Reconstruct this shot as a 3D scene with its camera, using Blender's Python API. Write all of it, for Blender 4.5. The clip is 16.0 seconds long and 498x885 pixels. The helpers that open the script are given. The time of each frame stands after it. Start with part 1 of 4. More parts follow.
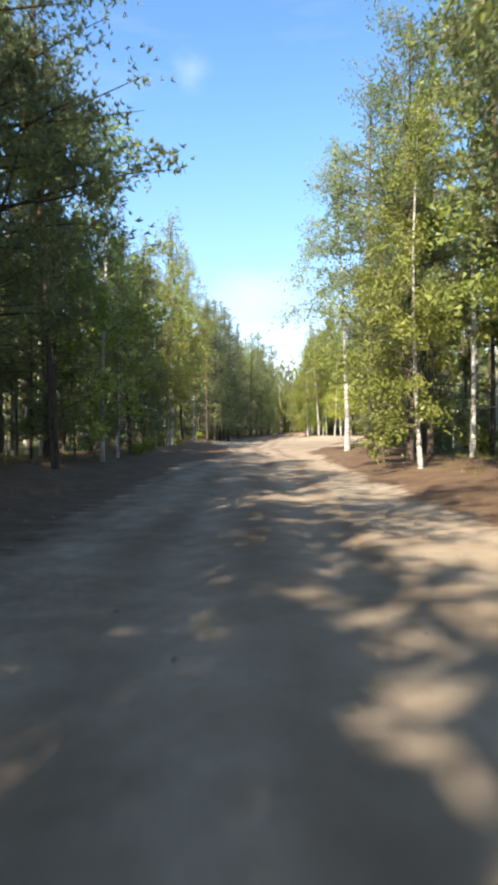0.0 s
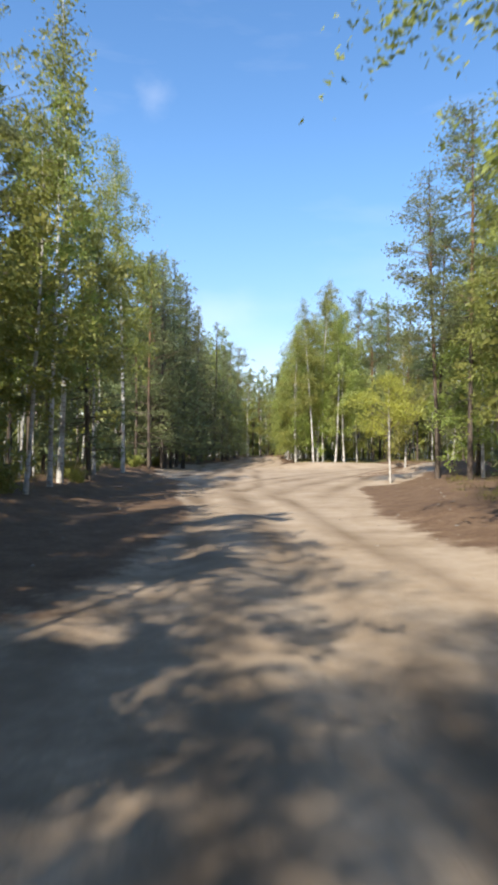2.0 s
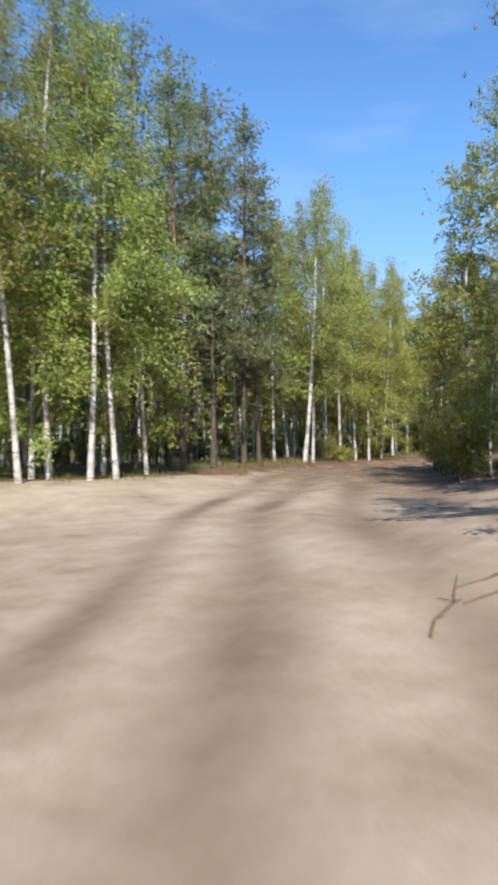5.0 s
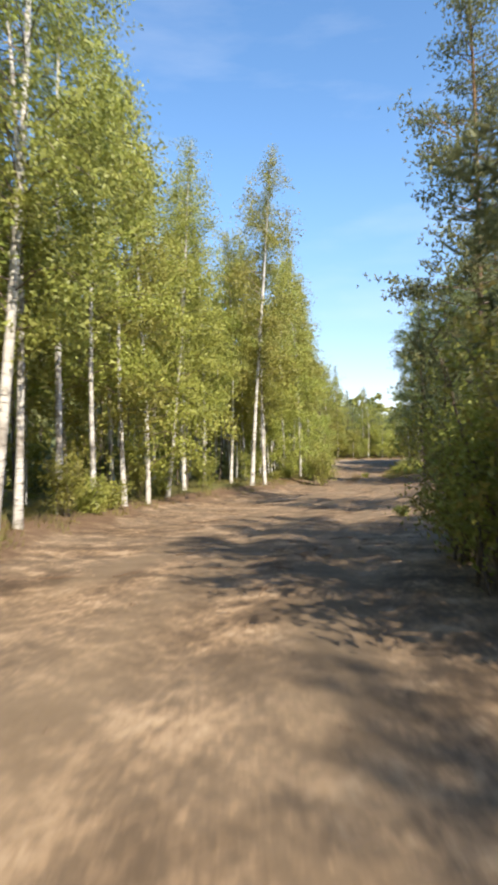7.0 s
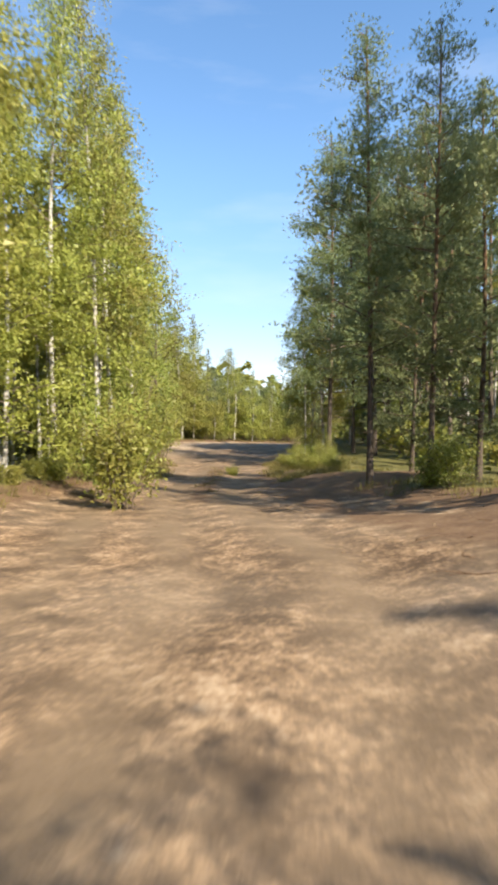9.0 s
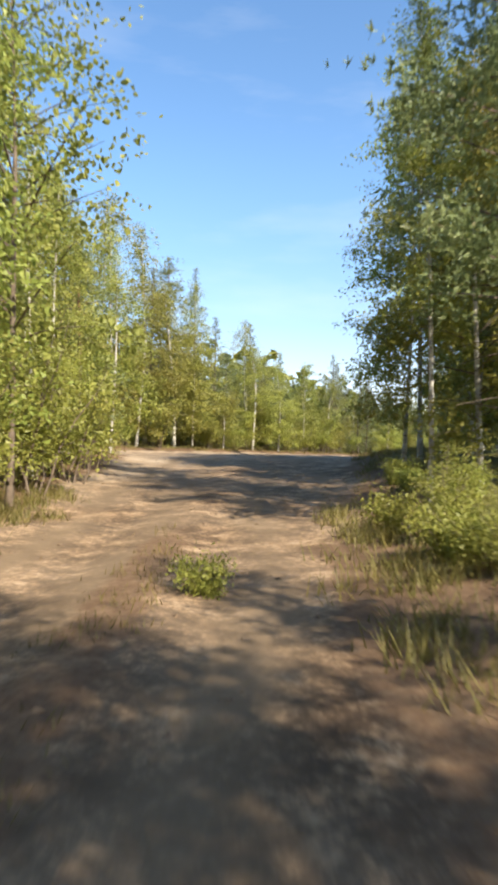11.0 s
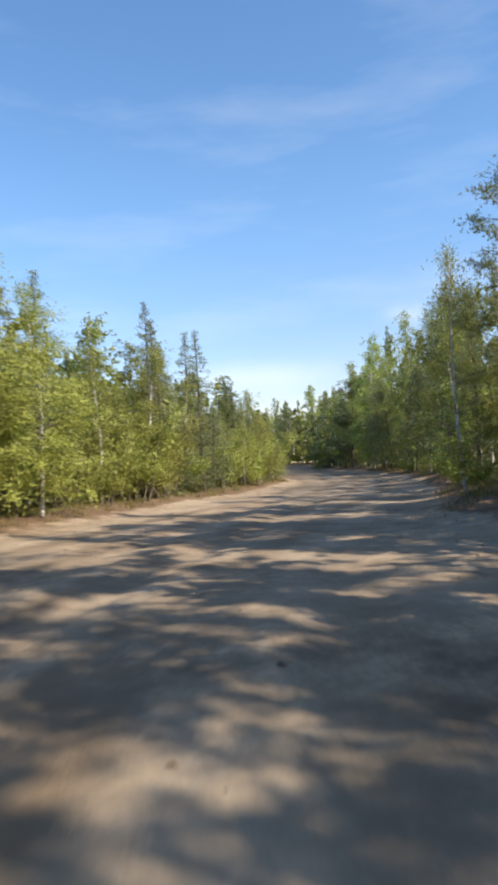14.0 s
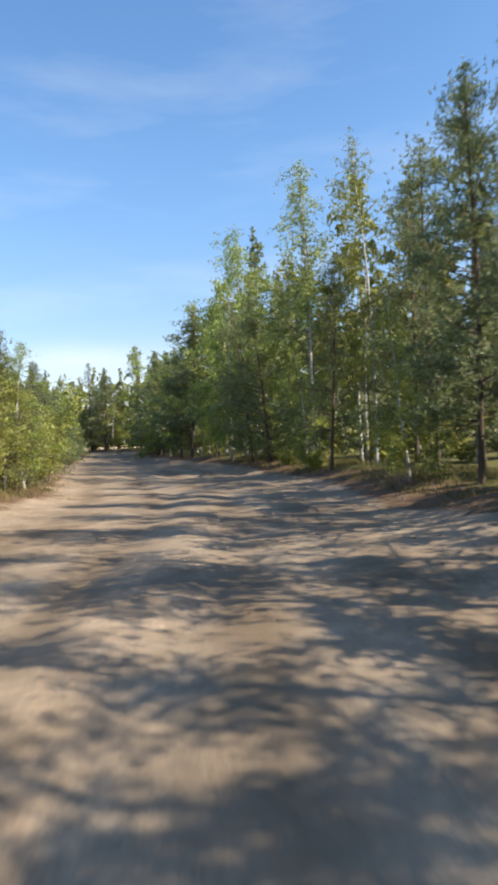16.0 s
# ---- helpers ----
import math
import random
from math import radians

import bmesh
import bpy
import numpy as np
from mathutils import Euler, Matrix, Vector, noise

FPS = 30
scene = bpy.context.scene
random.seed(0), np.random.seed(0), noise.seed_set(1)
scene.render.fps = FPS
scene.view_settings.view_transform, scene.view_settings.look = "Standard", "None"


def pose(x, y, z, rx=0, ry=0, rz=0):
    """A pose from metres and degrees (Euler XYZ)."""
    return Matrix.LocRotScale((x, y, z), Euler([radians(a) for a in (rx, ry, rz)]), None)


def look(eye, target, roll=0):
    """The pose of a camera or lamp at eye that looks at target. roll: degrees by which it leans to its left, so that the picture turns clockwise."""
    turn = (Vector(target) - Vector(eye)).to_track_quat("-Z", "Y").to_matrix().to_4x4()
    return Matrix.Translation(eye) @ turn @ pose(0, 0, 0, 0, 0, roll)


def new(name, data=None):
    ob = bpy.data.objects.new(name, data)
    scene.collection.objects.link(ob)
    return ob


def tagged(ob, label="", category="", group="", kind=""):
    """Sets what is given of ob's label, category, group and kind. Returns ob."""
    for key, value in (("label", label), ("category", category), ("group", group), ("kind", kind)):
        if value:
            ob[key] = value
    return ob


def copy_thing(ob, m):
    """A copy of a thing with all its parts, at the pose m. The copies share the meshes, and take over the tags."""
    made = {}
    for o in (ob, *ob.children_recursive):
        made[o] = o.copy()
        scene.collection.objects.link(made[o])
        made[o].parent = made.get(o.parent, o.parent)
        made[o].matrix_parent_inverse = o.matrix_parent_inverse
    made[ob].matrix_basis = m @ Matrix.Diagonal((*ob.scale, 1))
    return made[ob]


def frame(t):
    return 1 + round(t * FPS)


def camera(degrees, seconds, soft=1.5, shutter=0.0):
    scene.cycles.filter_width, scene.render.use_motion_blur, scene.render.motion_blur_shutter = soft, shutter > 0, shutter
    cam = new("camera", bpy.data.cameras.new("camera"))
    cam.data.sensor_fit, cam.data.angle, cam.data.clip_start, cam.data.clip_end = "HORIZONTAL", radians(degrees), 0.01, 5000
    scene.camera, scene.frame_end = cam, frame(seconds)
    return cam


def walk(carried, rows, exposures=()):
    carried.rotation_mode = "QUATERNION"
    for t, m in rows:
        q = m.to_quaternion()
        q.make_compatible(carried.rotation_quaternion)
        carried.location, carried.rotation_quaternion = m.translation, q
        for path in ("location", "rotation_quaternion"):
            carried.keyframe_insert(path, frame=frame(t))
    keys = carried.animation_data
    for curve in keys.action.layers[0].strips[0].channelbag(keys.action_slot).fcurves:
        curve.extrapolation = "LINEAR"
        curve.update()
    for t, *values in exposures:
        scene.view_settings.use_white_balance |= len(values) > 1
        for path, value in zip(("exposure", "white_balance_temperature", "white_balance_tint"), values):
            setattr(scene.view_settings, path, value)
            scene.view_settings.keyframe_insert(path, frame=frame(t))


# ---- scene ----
cam = camera(40.7, 16.0, soft=3.6, shutter=0.2)
PATH = [
    (0, (0.000, 0.000, 1.400), (0.000, 2.000, 1.362), 0.0),
    (0.5, (-0.300, 5.701, 1.411), (-0.292, 7.701, 1.414), -0.8),
    (1, (-0.600, 12.179, 1.226), (-0.544, 14.178, 1.202), -1.8),
    (1.5, (-0.540, 18.603, 1.403), (-0.446, 20.601, 1.434), -0.1),
    (2, (-0.540, 24.666, 1.466), (-0.415, 26.662, 1.494), 0.7),
    (2.5, (-0.420, 31.326, 1.399), (-0.277, 33.320, 1.430), -0.3),
    (3, (-0.060, 37.929, 1.512), (0.180, 39.915, 1.530), 0.5),
    (3.5, (0.600, 43.868, 1.398), (0.988, 45.828, 1.479), 0.3),
    (4, (1.860, 50.350, 1.453), (2.368, 52.285, 1.420), -1.3),
    (4.5, (3.540, 56.831, 1.449), (4.234, 58.706, 1.396), -0.1),
    (4.7, (4.350, 59.300, 1.450), (5.139, 61.138, 1.435), -0.5),
    (6.8, (16.720, 79.200, 1.700), (18.204, 80.541, 1.699), -0.6),
    (7, (18.615, 81.001, 1.770), (20.122, 82.315, 1.836), -1.1),
    (7.5, (23.698, 85.295, 1.998), (25.345, 86.426, 2.081), -0.6),
    (8, (29.022, 89.006, 1.647), (30.738, 90.011, 1.428), 0.4),
    (8.2, (31.150, 90.150, 1.720), (32.897, 91.123, 1.716), 0.8),
    (10.3, (52.500, 100.520, 1.880), (54.232, 101.520, 1.888), -0.2),
    (10.5, (54.174, 101.699, 1.909), (55.901, 102.708, 1.888), 0.8),
    (11, (58.344, 104.640, 1.936), (60.047, 105.688, 1.977), 0.9),
    (11.5, (62.538, 107.671, 1.963), (64.236, 108.728, 1.938), 0.9),
    (12, (66.594, 110.546, 2.054), (68.300, 111.585, 2.142), 0.7),
    (12.5, (70.984, 113.234, 2.411), (72.718, 114.213, 2.603), -1.5),
    (13, (75.817, 115.947, 2.836), (77.611, 116.821, 2.965), -5.6),
    (13.5, (80.571, 118.006, 3.193), (82.457, 118.660, 3.311), -5.1),
    (14, (86.046, 119.872, 3.421), (88.000, 120.294, 3.490), -3.5),
    (14.5, (92.998, 121.294, 3.456), (94.989, 121.477, 3.494), -3.7),
    (15, (99.856, 121.824, 3.423), (101.856, 121.804, 3.421), -2.1),
    (15.5, (106.978, 121.897, 3.455), (108.976, 121.818, 3.447), -3.2),
    (16, (113.207, 122.064, 3.418), (115.206, 121.998, 3.416), -2.9),
]
walk(cam, [(t, look(eye, target, roll)) for t, eye, target, roll in PATH],
     exposures=[(0.0, 1.3, 7200, 10), (0.5, 1.16, 7200, 10), (1.2, 1.04, 7100, 10), (3.0, 0.70, 6600, 10), (4.7, 0.72, 6400, 10), (6.8, 1.05, 7300, 10), (8.0, 1.12, 7800, 10), (10.8, 1.18, 7800, 10), (11.6, 0.98, 7600, 10), (12.5, 0.84, 7300, 10), (16.0, 0.88, 7300, 10)])

# ---------------------------------------------------------------- world, sun
SUN_AZ, SUN_EL = 203.0, 41.0
sun_way = Vector((math.sin(radians(SUN_AZ)) * math.cos(radians(SUN_EL)),
                  math.cos(radians(SUN_AZ)) * math.cos(radians(SUN_EL)), math.sin(radians(SUN_EL))))
world = bpy.data.worlds.new("sky")
scene.world = world
world.use_nodes = True
wn = world.node_tree
sky = wn.nodes.new("ShaderNodeTexSky")
sky.sky_type = "NISHITA"
sky.sun_disc = False
sky.sun_elevation = radians(SUN_EL)
sky.sun_rotation = radians(SUN_AZ)
sky.air_density, sky.dust_density, sky.ozone_density = 1.0, 0.35, 1.8
wn.nodes["Background"].inputs["Strength"].default_value = 0.15
tone = wn.nodes.new("ShaderNodeHueSaturation")
tone.inputs["Saturation"].default_value = 1.23
tone.inputs["Hue"].default_value = 0.503
wn.links.new(sky.outputs[0], tone.inputs["Color"])
# thin high cloud, faint
way = wn.nodes.new("ShaderNodeTexCoord")
flat = wn.nodes.new("ShaderNodeMapping")
flat.inputs["Scale"].default_value = (1.5, 1.5, 7.0)
wn.links.new(way.outputs["Generated"], flat.inputs["Vector"])
wisp = wn.nodes.new("ShaderNodeTexNoise")
wisp.inputs["Scale"].default_value, wisp.inputs["Detail"].default_value, wisp.inputs["Roughness"].default_value = 1.6, 7, 0.55
wn.links.new(flat.outputs[0], wisp.inputs["Vector"])
thin = wn.nodes.new("ShaderNodeMapRange")
thin.inputs[1].default_value, thin.inputs[2].default_value, thin.inputs[4].default_value = 0.5, 0.82, 0.2
wn.links.new(wisp.outputs[0], thin.inputs[0])
veil = wn.nodes.new("ShaderNodeMix")
veil.data_type = "RGBA"
veil.inputs[7].default_value = (4.2, 4.5, 5.0, 1)
wn.links.new(thin.outputs[0], veil.inputs[0])
# the air near the horizon is duller and less green
rise = wn.nodes.new("ShaderNodeSeparateXYZ")
wn.links.new(way.outputs["Generated"], rise.inputs[0])
low = wn.nodes.new("ShaderNodeMapRange")
low.interpolation_type = "SMOOTHSTEP"
low.inputs[1].default_value, low.inputs[2].default_value = -0.05, 0.42
wn.links.new(rise.outputs[2], low.inputs[0])
haze = wn.nodes.new("ShaderNodeMix")
haze.data_type = "RGBA"
haze.inputs[6].default_value, haze.inputs[7].default_value = (0.70, 0.58, 0.66, 1), (1, 1, 1, 1)
wn.links.new(low.outputs[0], haze.inputs[0])
dull = wn.nodes.new("ShaderNodeMix")
dull.data_type, dull.blend_type = "RGBA", "MULTIPLY"
dull.inputs[0].default_value = 1.0
wn.links.new(tone.outputs[0], dull.inputs[6])
wn.links.new(haze.outputs[2], dull.inputs[7])
wn.links.new(dull.outputs[2], veil.inputs[6])
# small white clouds: compass way, height, breadth, flatness and thickness
seen_sky = veil.outputs[2]
for az, el, wide, flat_by, dense in ((-4.8, 27.8, 0.032, 1.0, 0.13), (1.0, 11.5, 0.09, 1.8, 0.16), (78.0, 7.4, 0.17, 5.0, 0.3), (92.0, 11.5, 0.05, 2.2, 0.3)):
    a, e = radians(az), radians(el)
    away = wn.nodes.new("ShaderNodeVectorMath")
    away.operation = "SUBTRACT"
    away.inputs[1].default_value = (math.sin(a) * math.cos(e), math.cos(a) * math.cos(e), math.sin(e))
    wn.links.new(way.outputs["Generated"], away.inputs[0])
    squash = wn.nodes.new("ShaderNodeVectorMath")
    squash.operation = "MULTIPLY"
    squash.inputs[1].default_value = (1, 1, flat_by)
    wn.links.new(away.outputs[0], squash.inputs[0])
    far_off = wn.nodes.new("ShaderNodeVectorMath")
    far_off.operation = "LENGTH"
    wn.links.new(squash.outputs[0], far_off.inputs[0])
    billow = wn.nodes.new("ShaderNodeTexNoise")
    billow.inputs["Scale"].default_value, billow.inputs["Detail"].default_value = 1.2 / wide, 5
    wn.links.new(way.outputs["Generated"], billow.inputs["Vector"])
    ragged = wn.nodes.new("ShaderNodeMath")
    ragged.operation = "MULTIPLY_ADD"
    ragged.inputs[1].default_value = wide * 1.3
    wn.links.new(billow.outputs[0], ragged.inputs[0])
    wn.links.new(far_off.outputs["Value"], ragged.inputs[2])
    cover = wn.nodes.new("ShaderNodeMapRange")
    cover.interpolation_type = "SMOOTHSTEP"
    cover.inputs[1].default_value, cover.inputs[2].default_value = wide * 1.7, wide * 0.4
    cover.inputs[3].default_value, cover.inputs[4].default_value = 0.0, dense
    wn.links.new(ragged.outputs[0], cover.inputs[0])
    puff = wn.nodes.new("ShaderNodeMix")
    puff.data_type = "RGBA"
    puff.inputs[7].default_value = (5.2, 5.3, 5.6, 1)
    wn.links.new(cover.outputs[0], puff.inputs[0])
    wn.links.new(seen_sky, puff.inputs[6])
    seen_sky = puff.outputs[2]
wn.links.new(seen_sky, wn.nodes["Background"].inputs["Color"])

sun = new("sun", bpy.data.lights.new("sun", "SUN"))
sun.data.energy, sun.data.angle, sun.data.color = 4.0, radians(0.6), (1.0, 0.955, 0.87)
sun.matrix_world = look(sun_way * 200, (0, 0, 0))


# ---------------------------------------------------------------- materials
def mat_base(name):
    m = bpy.data.materials.new(name)
    m.use_nodes = True
    return m, m.node_tree.nodes, m.node_tree.links, m.node_tree.nodes["Principled BSDF"]


def ramp(nodes, stops):
    r = nodes.new("ShaderNodeValToRGB")
    el = r.color_ramp.elements
    while len(el) < len(stops):
        el.new(0.5)
    for e, (p, c) in zip(el, stops):
        e.position, e.color = p, (*c, 1)
    return r


def noise_tex(nodes, links, vector, scale, detail=5.0, rough=0.6):
    n = nodes.new("ShaderNodeTexNoise")
    n.inputs["Scale"].default_value, n.inputs["Detail"].default_value, n.inputs["Roughness"].default_value = scale, detail, rough
    if vector is not None:
        links.new(vector, n.inputs["Vector"])
    return n


def mix_col(nodes, links, fac, a, b):
    m = nodes.new("ShaderNodeMix")
    m.data_type = "RGBA"
    for sock, v in ((m.inputs[0], fac), (m.inputs[6], a), (m.inputs[7], b)):
        if isinstance(v, (int, float)):
            sock.default_value = v
        elif isinstance(v, tuple):
            sock.default_value = (*v, 1)
        else:
            links.new(v, sock)
    return m.outputs[2]


def calc(nodes, links, op, a, b=0.0, clamp=False):
    m = nodes.new("ShaderNodeMath")
    m.operation, m.use_clamp = op, clamp
    for sock, v in ((m.inputs[0], a), (m.inputs[1], b)):
        if isinstance(v, (int, float)):
            sock.default_value = v
        else:
            links.new(v, sock)
    return m.outputs[0]


def add_bump(nodes, links, bsdf, height, strength, distance):
    b = nodes.new("ShaderNodeBump")
    b.inputs["Strength"].default_value, b.inputs["Distance"].default_value = strength, distance
    links.new(height, b.inputs["Height"])
    links.new(b.outputs[0], bsdf.inputs["Normal"])


def leaf_material(name, dark, mid, light, glow, rough=0.5, autumn=(0.30, 0.22, 0.05)):
    """Foliage: colour by spray, by leaf and by tree, with light coming through and a few yellowed sprays."""
    m, n, l, p = mat_base(name)
    geo, info = n.new("ShaderNodeNewGeometry"), n.new("ShaderNodeObjectInfo")
    co = n.new("ShaderNodeTexCoord").outputs["Object"]
    spray = noise_tex(n, l, co, 1.1, 4, 0.6)
    r = ramp(n, [(0.2, dark), (0.5, mid), (0.8, light)])
    mixed = calc(n, l, "ADD", calc(n, l, "MULTIPLY", geo.outputs["Random Per Island"], 0.35), calc(n, l, "MULTIPLY_ADD", spray.outputs[0], 1.3))
    mixed.node.inputs[1].links[0].from_node.inputs[2].default_value = -0.33
    l.new(mixed, r.inputs[0])
    turn = noise_tex(n, l, co, 0.45, 3, 0.6)
    tr = ramp(n, [(0.56, (0, 0, 0)), (0.72, (0.55, 0.55, 0.55))])
    l.new(turn.outputs[0], tr.inputs[0])
    hue = n.new("ShaderNodeHueSaturation")
    l.new(calc(n, l, "MULTIPLY_ADD", info.outputs["Random"], 0.04), hue.inputs["Hue"])
    hue.inputs["Hue"].links[0].from_node.inputs[2].default_value = 0.478
    l.new(calc(n, l, "MULTIPLY_ADD", info.outputs["Random"], 0.4), hue.inputs["Value"])
    hue.inputs["Value"].links[0].from_node.inputs[2].default_value = 0.8
    l.new(mix_col(n, l, tr.outputs[0], r.outputs[0], autumn), hue.inputs["Color"])
    l.new(hue.outputs[0], p.inputs["Base Color"])
    p.inputs["Roughness"].default_value = rough
    p.inputs["Specular IOR Level"].default_value = 0.35
    t = n.new("ShaderNodeBsdfTranslucent")
    l.new(hue.outputs[0], t.inputs["Color"])
    mix = n.new("ShaderNodeMixShader")
    mix.inputs[0].default_value = glow
    l.new(p.outputs[0], mix.inputs[1])
    l.new(t.outputs[0], mix.inputs[2])
    l.new(mix.outputs[0], n["Material Output"].inputs["Surface"])
    return m


def birch_bark_material():
    m, n, l, p = mat_base("birch_bark")
    co = n.new("ShaderNodeTexCoord").outputs["Object"]
    mp = n.new("ShaderNodeMapping")
    mp.inputs["Scale"].default_value = (2.0, 2.0, 9.0)
    l.new(co, mp.inputs["Vector"])
    marks = noise_tex(n, l, mp.outputs[0], 1.4, 6, 0.7)
    patch = noise_tex(n, l, co, 0.8, 4, 0.6)
    r = ramp(n, [(0.33, (0.06, 0.05, 0.045)), (0.40, (0.34, 0.315, 0.29)), (0.48, (0.58, 0.555, 0.515)), (0.8, (0.72, 0.70, 0.67))])
    l.new(marks.outputs[0], r.inputs[0])
    r2 = ramp(n, [(0.36, (0.25, 0.21, 0.18)), (0.5, (1, 1, 1))])
    l.new(patch.outputs[0], r2.inputs[0])
    mul = n.new("ShaderNodeMix")
    mul.data_type, mul.blend_type = "RGBA", "MULTIPLY"
    mul.inputs[0].default_value = 0.8
    l.new(r.outputs[0], mul.inputs[6])
    l.new(r2.outputs[0], mul.inputs[7])
    l.new(mul.outputs[2], p.inputs["Base Color"])
    p.inputs["Roughness"].default_value = 0.75
    add_bump(n, l, p, marks.outputs[0], 0.4, 0.02)
    return m


def bark_material(name, low, high, dark, split=0.45):
    """Conifer bark: greyer and furrowed low down, as the species has it, rustier above."""
    m, n, l, p = mat_base(name)
    co = n.new("ShaderNodeTexCoord")
    sep = n.new("ShaderNodeSeparateXYZ")
    l.new(co.outputs["Generated"], sep.inputs[0])
    r = ramp(n, [(split - 0.18, low), (split + 0.15, high)])
    l.new(sep.outputs[2], r.inputs[0])
    mp = n.new("ShaderNodeMapping")
    mp.inputs["Scale"].default_value = (7.0, 7.0, 1.6)
    l.new(co.outputs["Object"], mp.inputs["Vector"])
    f = noise_tex(n, l, mp.outputs[0], 2.2, 6, 0.7)
    fr = ramp(n, [(0.38, (1, 1, 1)), (0.6, (0, 0, 0))])
    l.new(f.outputs[0], fr.inputs[0])
    l.new(mix_col(n, l, fr.outputs[0], r.outputs[0], dark), p.inputs["Base Color"])
    p.inputs["Roughness"].default_value = 0.9
    add_bump(n, l, p, f.outputs[0], 0.7, 0.03)
    return m


def ground_material():
    """Sand where wheels have worn the forest floor away, brown soil beside it, litter, moss and dry grass under the trees."""
    m, n, l, p = mat_base("forest_ground")
    co = n.new("ShaderNodeTexCoord").outputs["Object"]
    att = n.new("ShaderNodeAttribute")
    att.attribute_name = "sand"
    green = n.new("ShaderNodeAttribute")
    green.attribute_name = "grass"
    soft = noise_tex(n, l, co, 0.35, 6, 0.62)
    mid = noise_tex(n, l, co, 1.7, 7, 0.68)
    fine = noise_tex(n, l, co, 14.0, 6, 0.7)
    grit = noise_tex(n, l, co, 70.0, 3, 0.7)
    # pale sand, with damper and browner patches
    sandc = ramp(n, [(0.33, (0.215, 0.152, 0.098)), (0.44, (0.36, 0.278, 0.195)), (0.55, (0.45, 0.362, 0.268)), (0.68, (0.53, 0.445, 0.345))])
    l.new(calc(n, l, "ADD", calc(n, l, "MULTIPLY", soft.outputs[0], 0.55), calc(n, l, "MULTIPLY", mid.outputs[0], 0.45)), sandc.inputs[0])
    sand2 = mix_col(n, l, calc(n, l, "MULTIPLY", fine.outputs[0], 0.35), sandc.outputs[0], (0.26, 0.18, 0.12))
    soilc = ramp(n, [(0.3, (0.075, 0.045, 0.028)), (0.5, (0.16, 0.10, 0.062)), (0.7, (0.27, 0.185, 0.115))])
    l.new(calc(n, l, "ADD", calc(n, l, "MULTIPLY", fine.outputs[0], 0.5), calc(n, l, "MULTIPLY", mid.outputs[0], 0.5)), soilc.inputs[0])
    mossc = ramp(n, [(0.3, (0.05, 0.052, 0.018)), (0.5, (0.12, 0.115, 0.04)), (0.72, (0.26, 0.22, 0.085))])
    l.new(fine.outputs[0], mossc.inputs[0])
    wob = calc(n, l, "MULTIPLY_ADD", calc(n, l, "ADD", mid.outputs[0], soft.outputs[0]), 0.75)
    wob.node.inputs[2].default_value = -0.75
    edge = calc(n, l, "ADD", att.outputs["Fac"], wob)
    rustc = ramp(n, [(0.435, (0.05, 0.029, 0.017)), (0.505, (0.14, 0.085, 0.049)), (0.565, (0.335, 0.215, 0.125)), (0.63, (0.51, 0.375, 0.25))])
    l.new(calc(n, l, "ADD", calc(n, l, "MULTIPLY", fine.outputs[0], 0.45), calc(n, l, "MULTIPLY", mid.outputs[0], 0.55)), rustc.inputs[0])
    rust = n.new("ShaderNodeAttribute")
    rust.attribute_name = "rust"
    sand2 = mix_col(n, l, calc(n, l, "MULTIPLY", rust.outputs["Fac"], 0.78), sand2, rustc.outputs[0])
    track = n.new("ShaderNodeAttribute")
    track.attribute_name = "track"
    pressed = calc(n, l, "MULTIPLY", track.outputs["Fac"], calc(n, l, "MULTIPLY_ADD", soft.outputs[0], 2.6), True)
    pressed.node.inputs[1].links[0].from_node.inputs[2].default_value = -0.35
    sand2 = mix_col(n, l, pressed, sand2, mix_col(n, l, mid.outputs[0], (0.15, 0.104, 0.067), (0.25, 0.184, 0.122)))
    er = ramp(n, [(0.38, (0, 0, 0)), (0.62, (1, 1, 1))])
    l.new(edge, er.inputs[0])
    gr = ramp(n, [(0.40, (0, 0, 0)), (0.60, (1, 1, 1))])
    l.new(calc(n, l, "ADD", green.outputs["Fac"], wob), gr.inputs[0])
    base = mix_col(n, l, gr.outputs[0], soilc.outputs[0], mossc.outputs[0])
    l.new(mix_col(n, l, er.outputs[0], base, sand2), p.inputs["Base Color"])
    p.inputs["Roughness"].default_value = 0.95
    p.inputs["Specular IOR Level"].default_value = 0.2
    h = calc(n, l, "ADD", calc(n, l, "MULTIPLY", mid.outputs[0], 0.42), calc(n, l, "ADD", calc(n, l, "MULTIPLY", fine.outputs[0], 0.24), calc(n, l, "MULTIPLY", grit.outputs[0], 0.05)))
    add_bump(n, l, p, h, 0.5, 0.10)
    return m


def plain_material(name, a, b, scale, rough=0.85, bump=0.4):
    m, n, l, p = mat_base(name)
    co = n.new("ShaderNodeTexCoord").outputs["Object"]
    t = noise_tex(n, l, co, scale, 6, 0.65)
    r = ramp(n, [(0.3, a), (0.7, b)])
    l.new(t.outputs[0], r.inputs[0])
    l.new(r.outputs[0], p.inputs["Base Color"])
    p.inputs["Roughness"].default_value = rough
    add_bump(n, l, p, t.outputs[0], bump, 0.03)
    return m


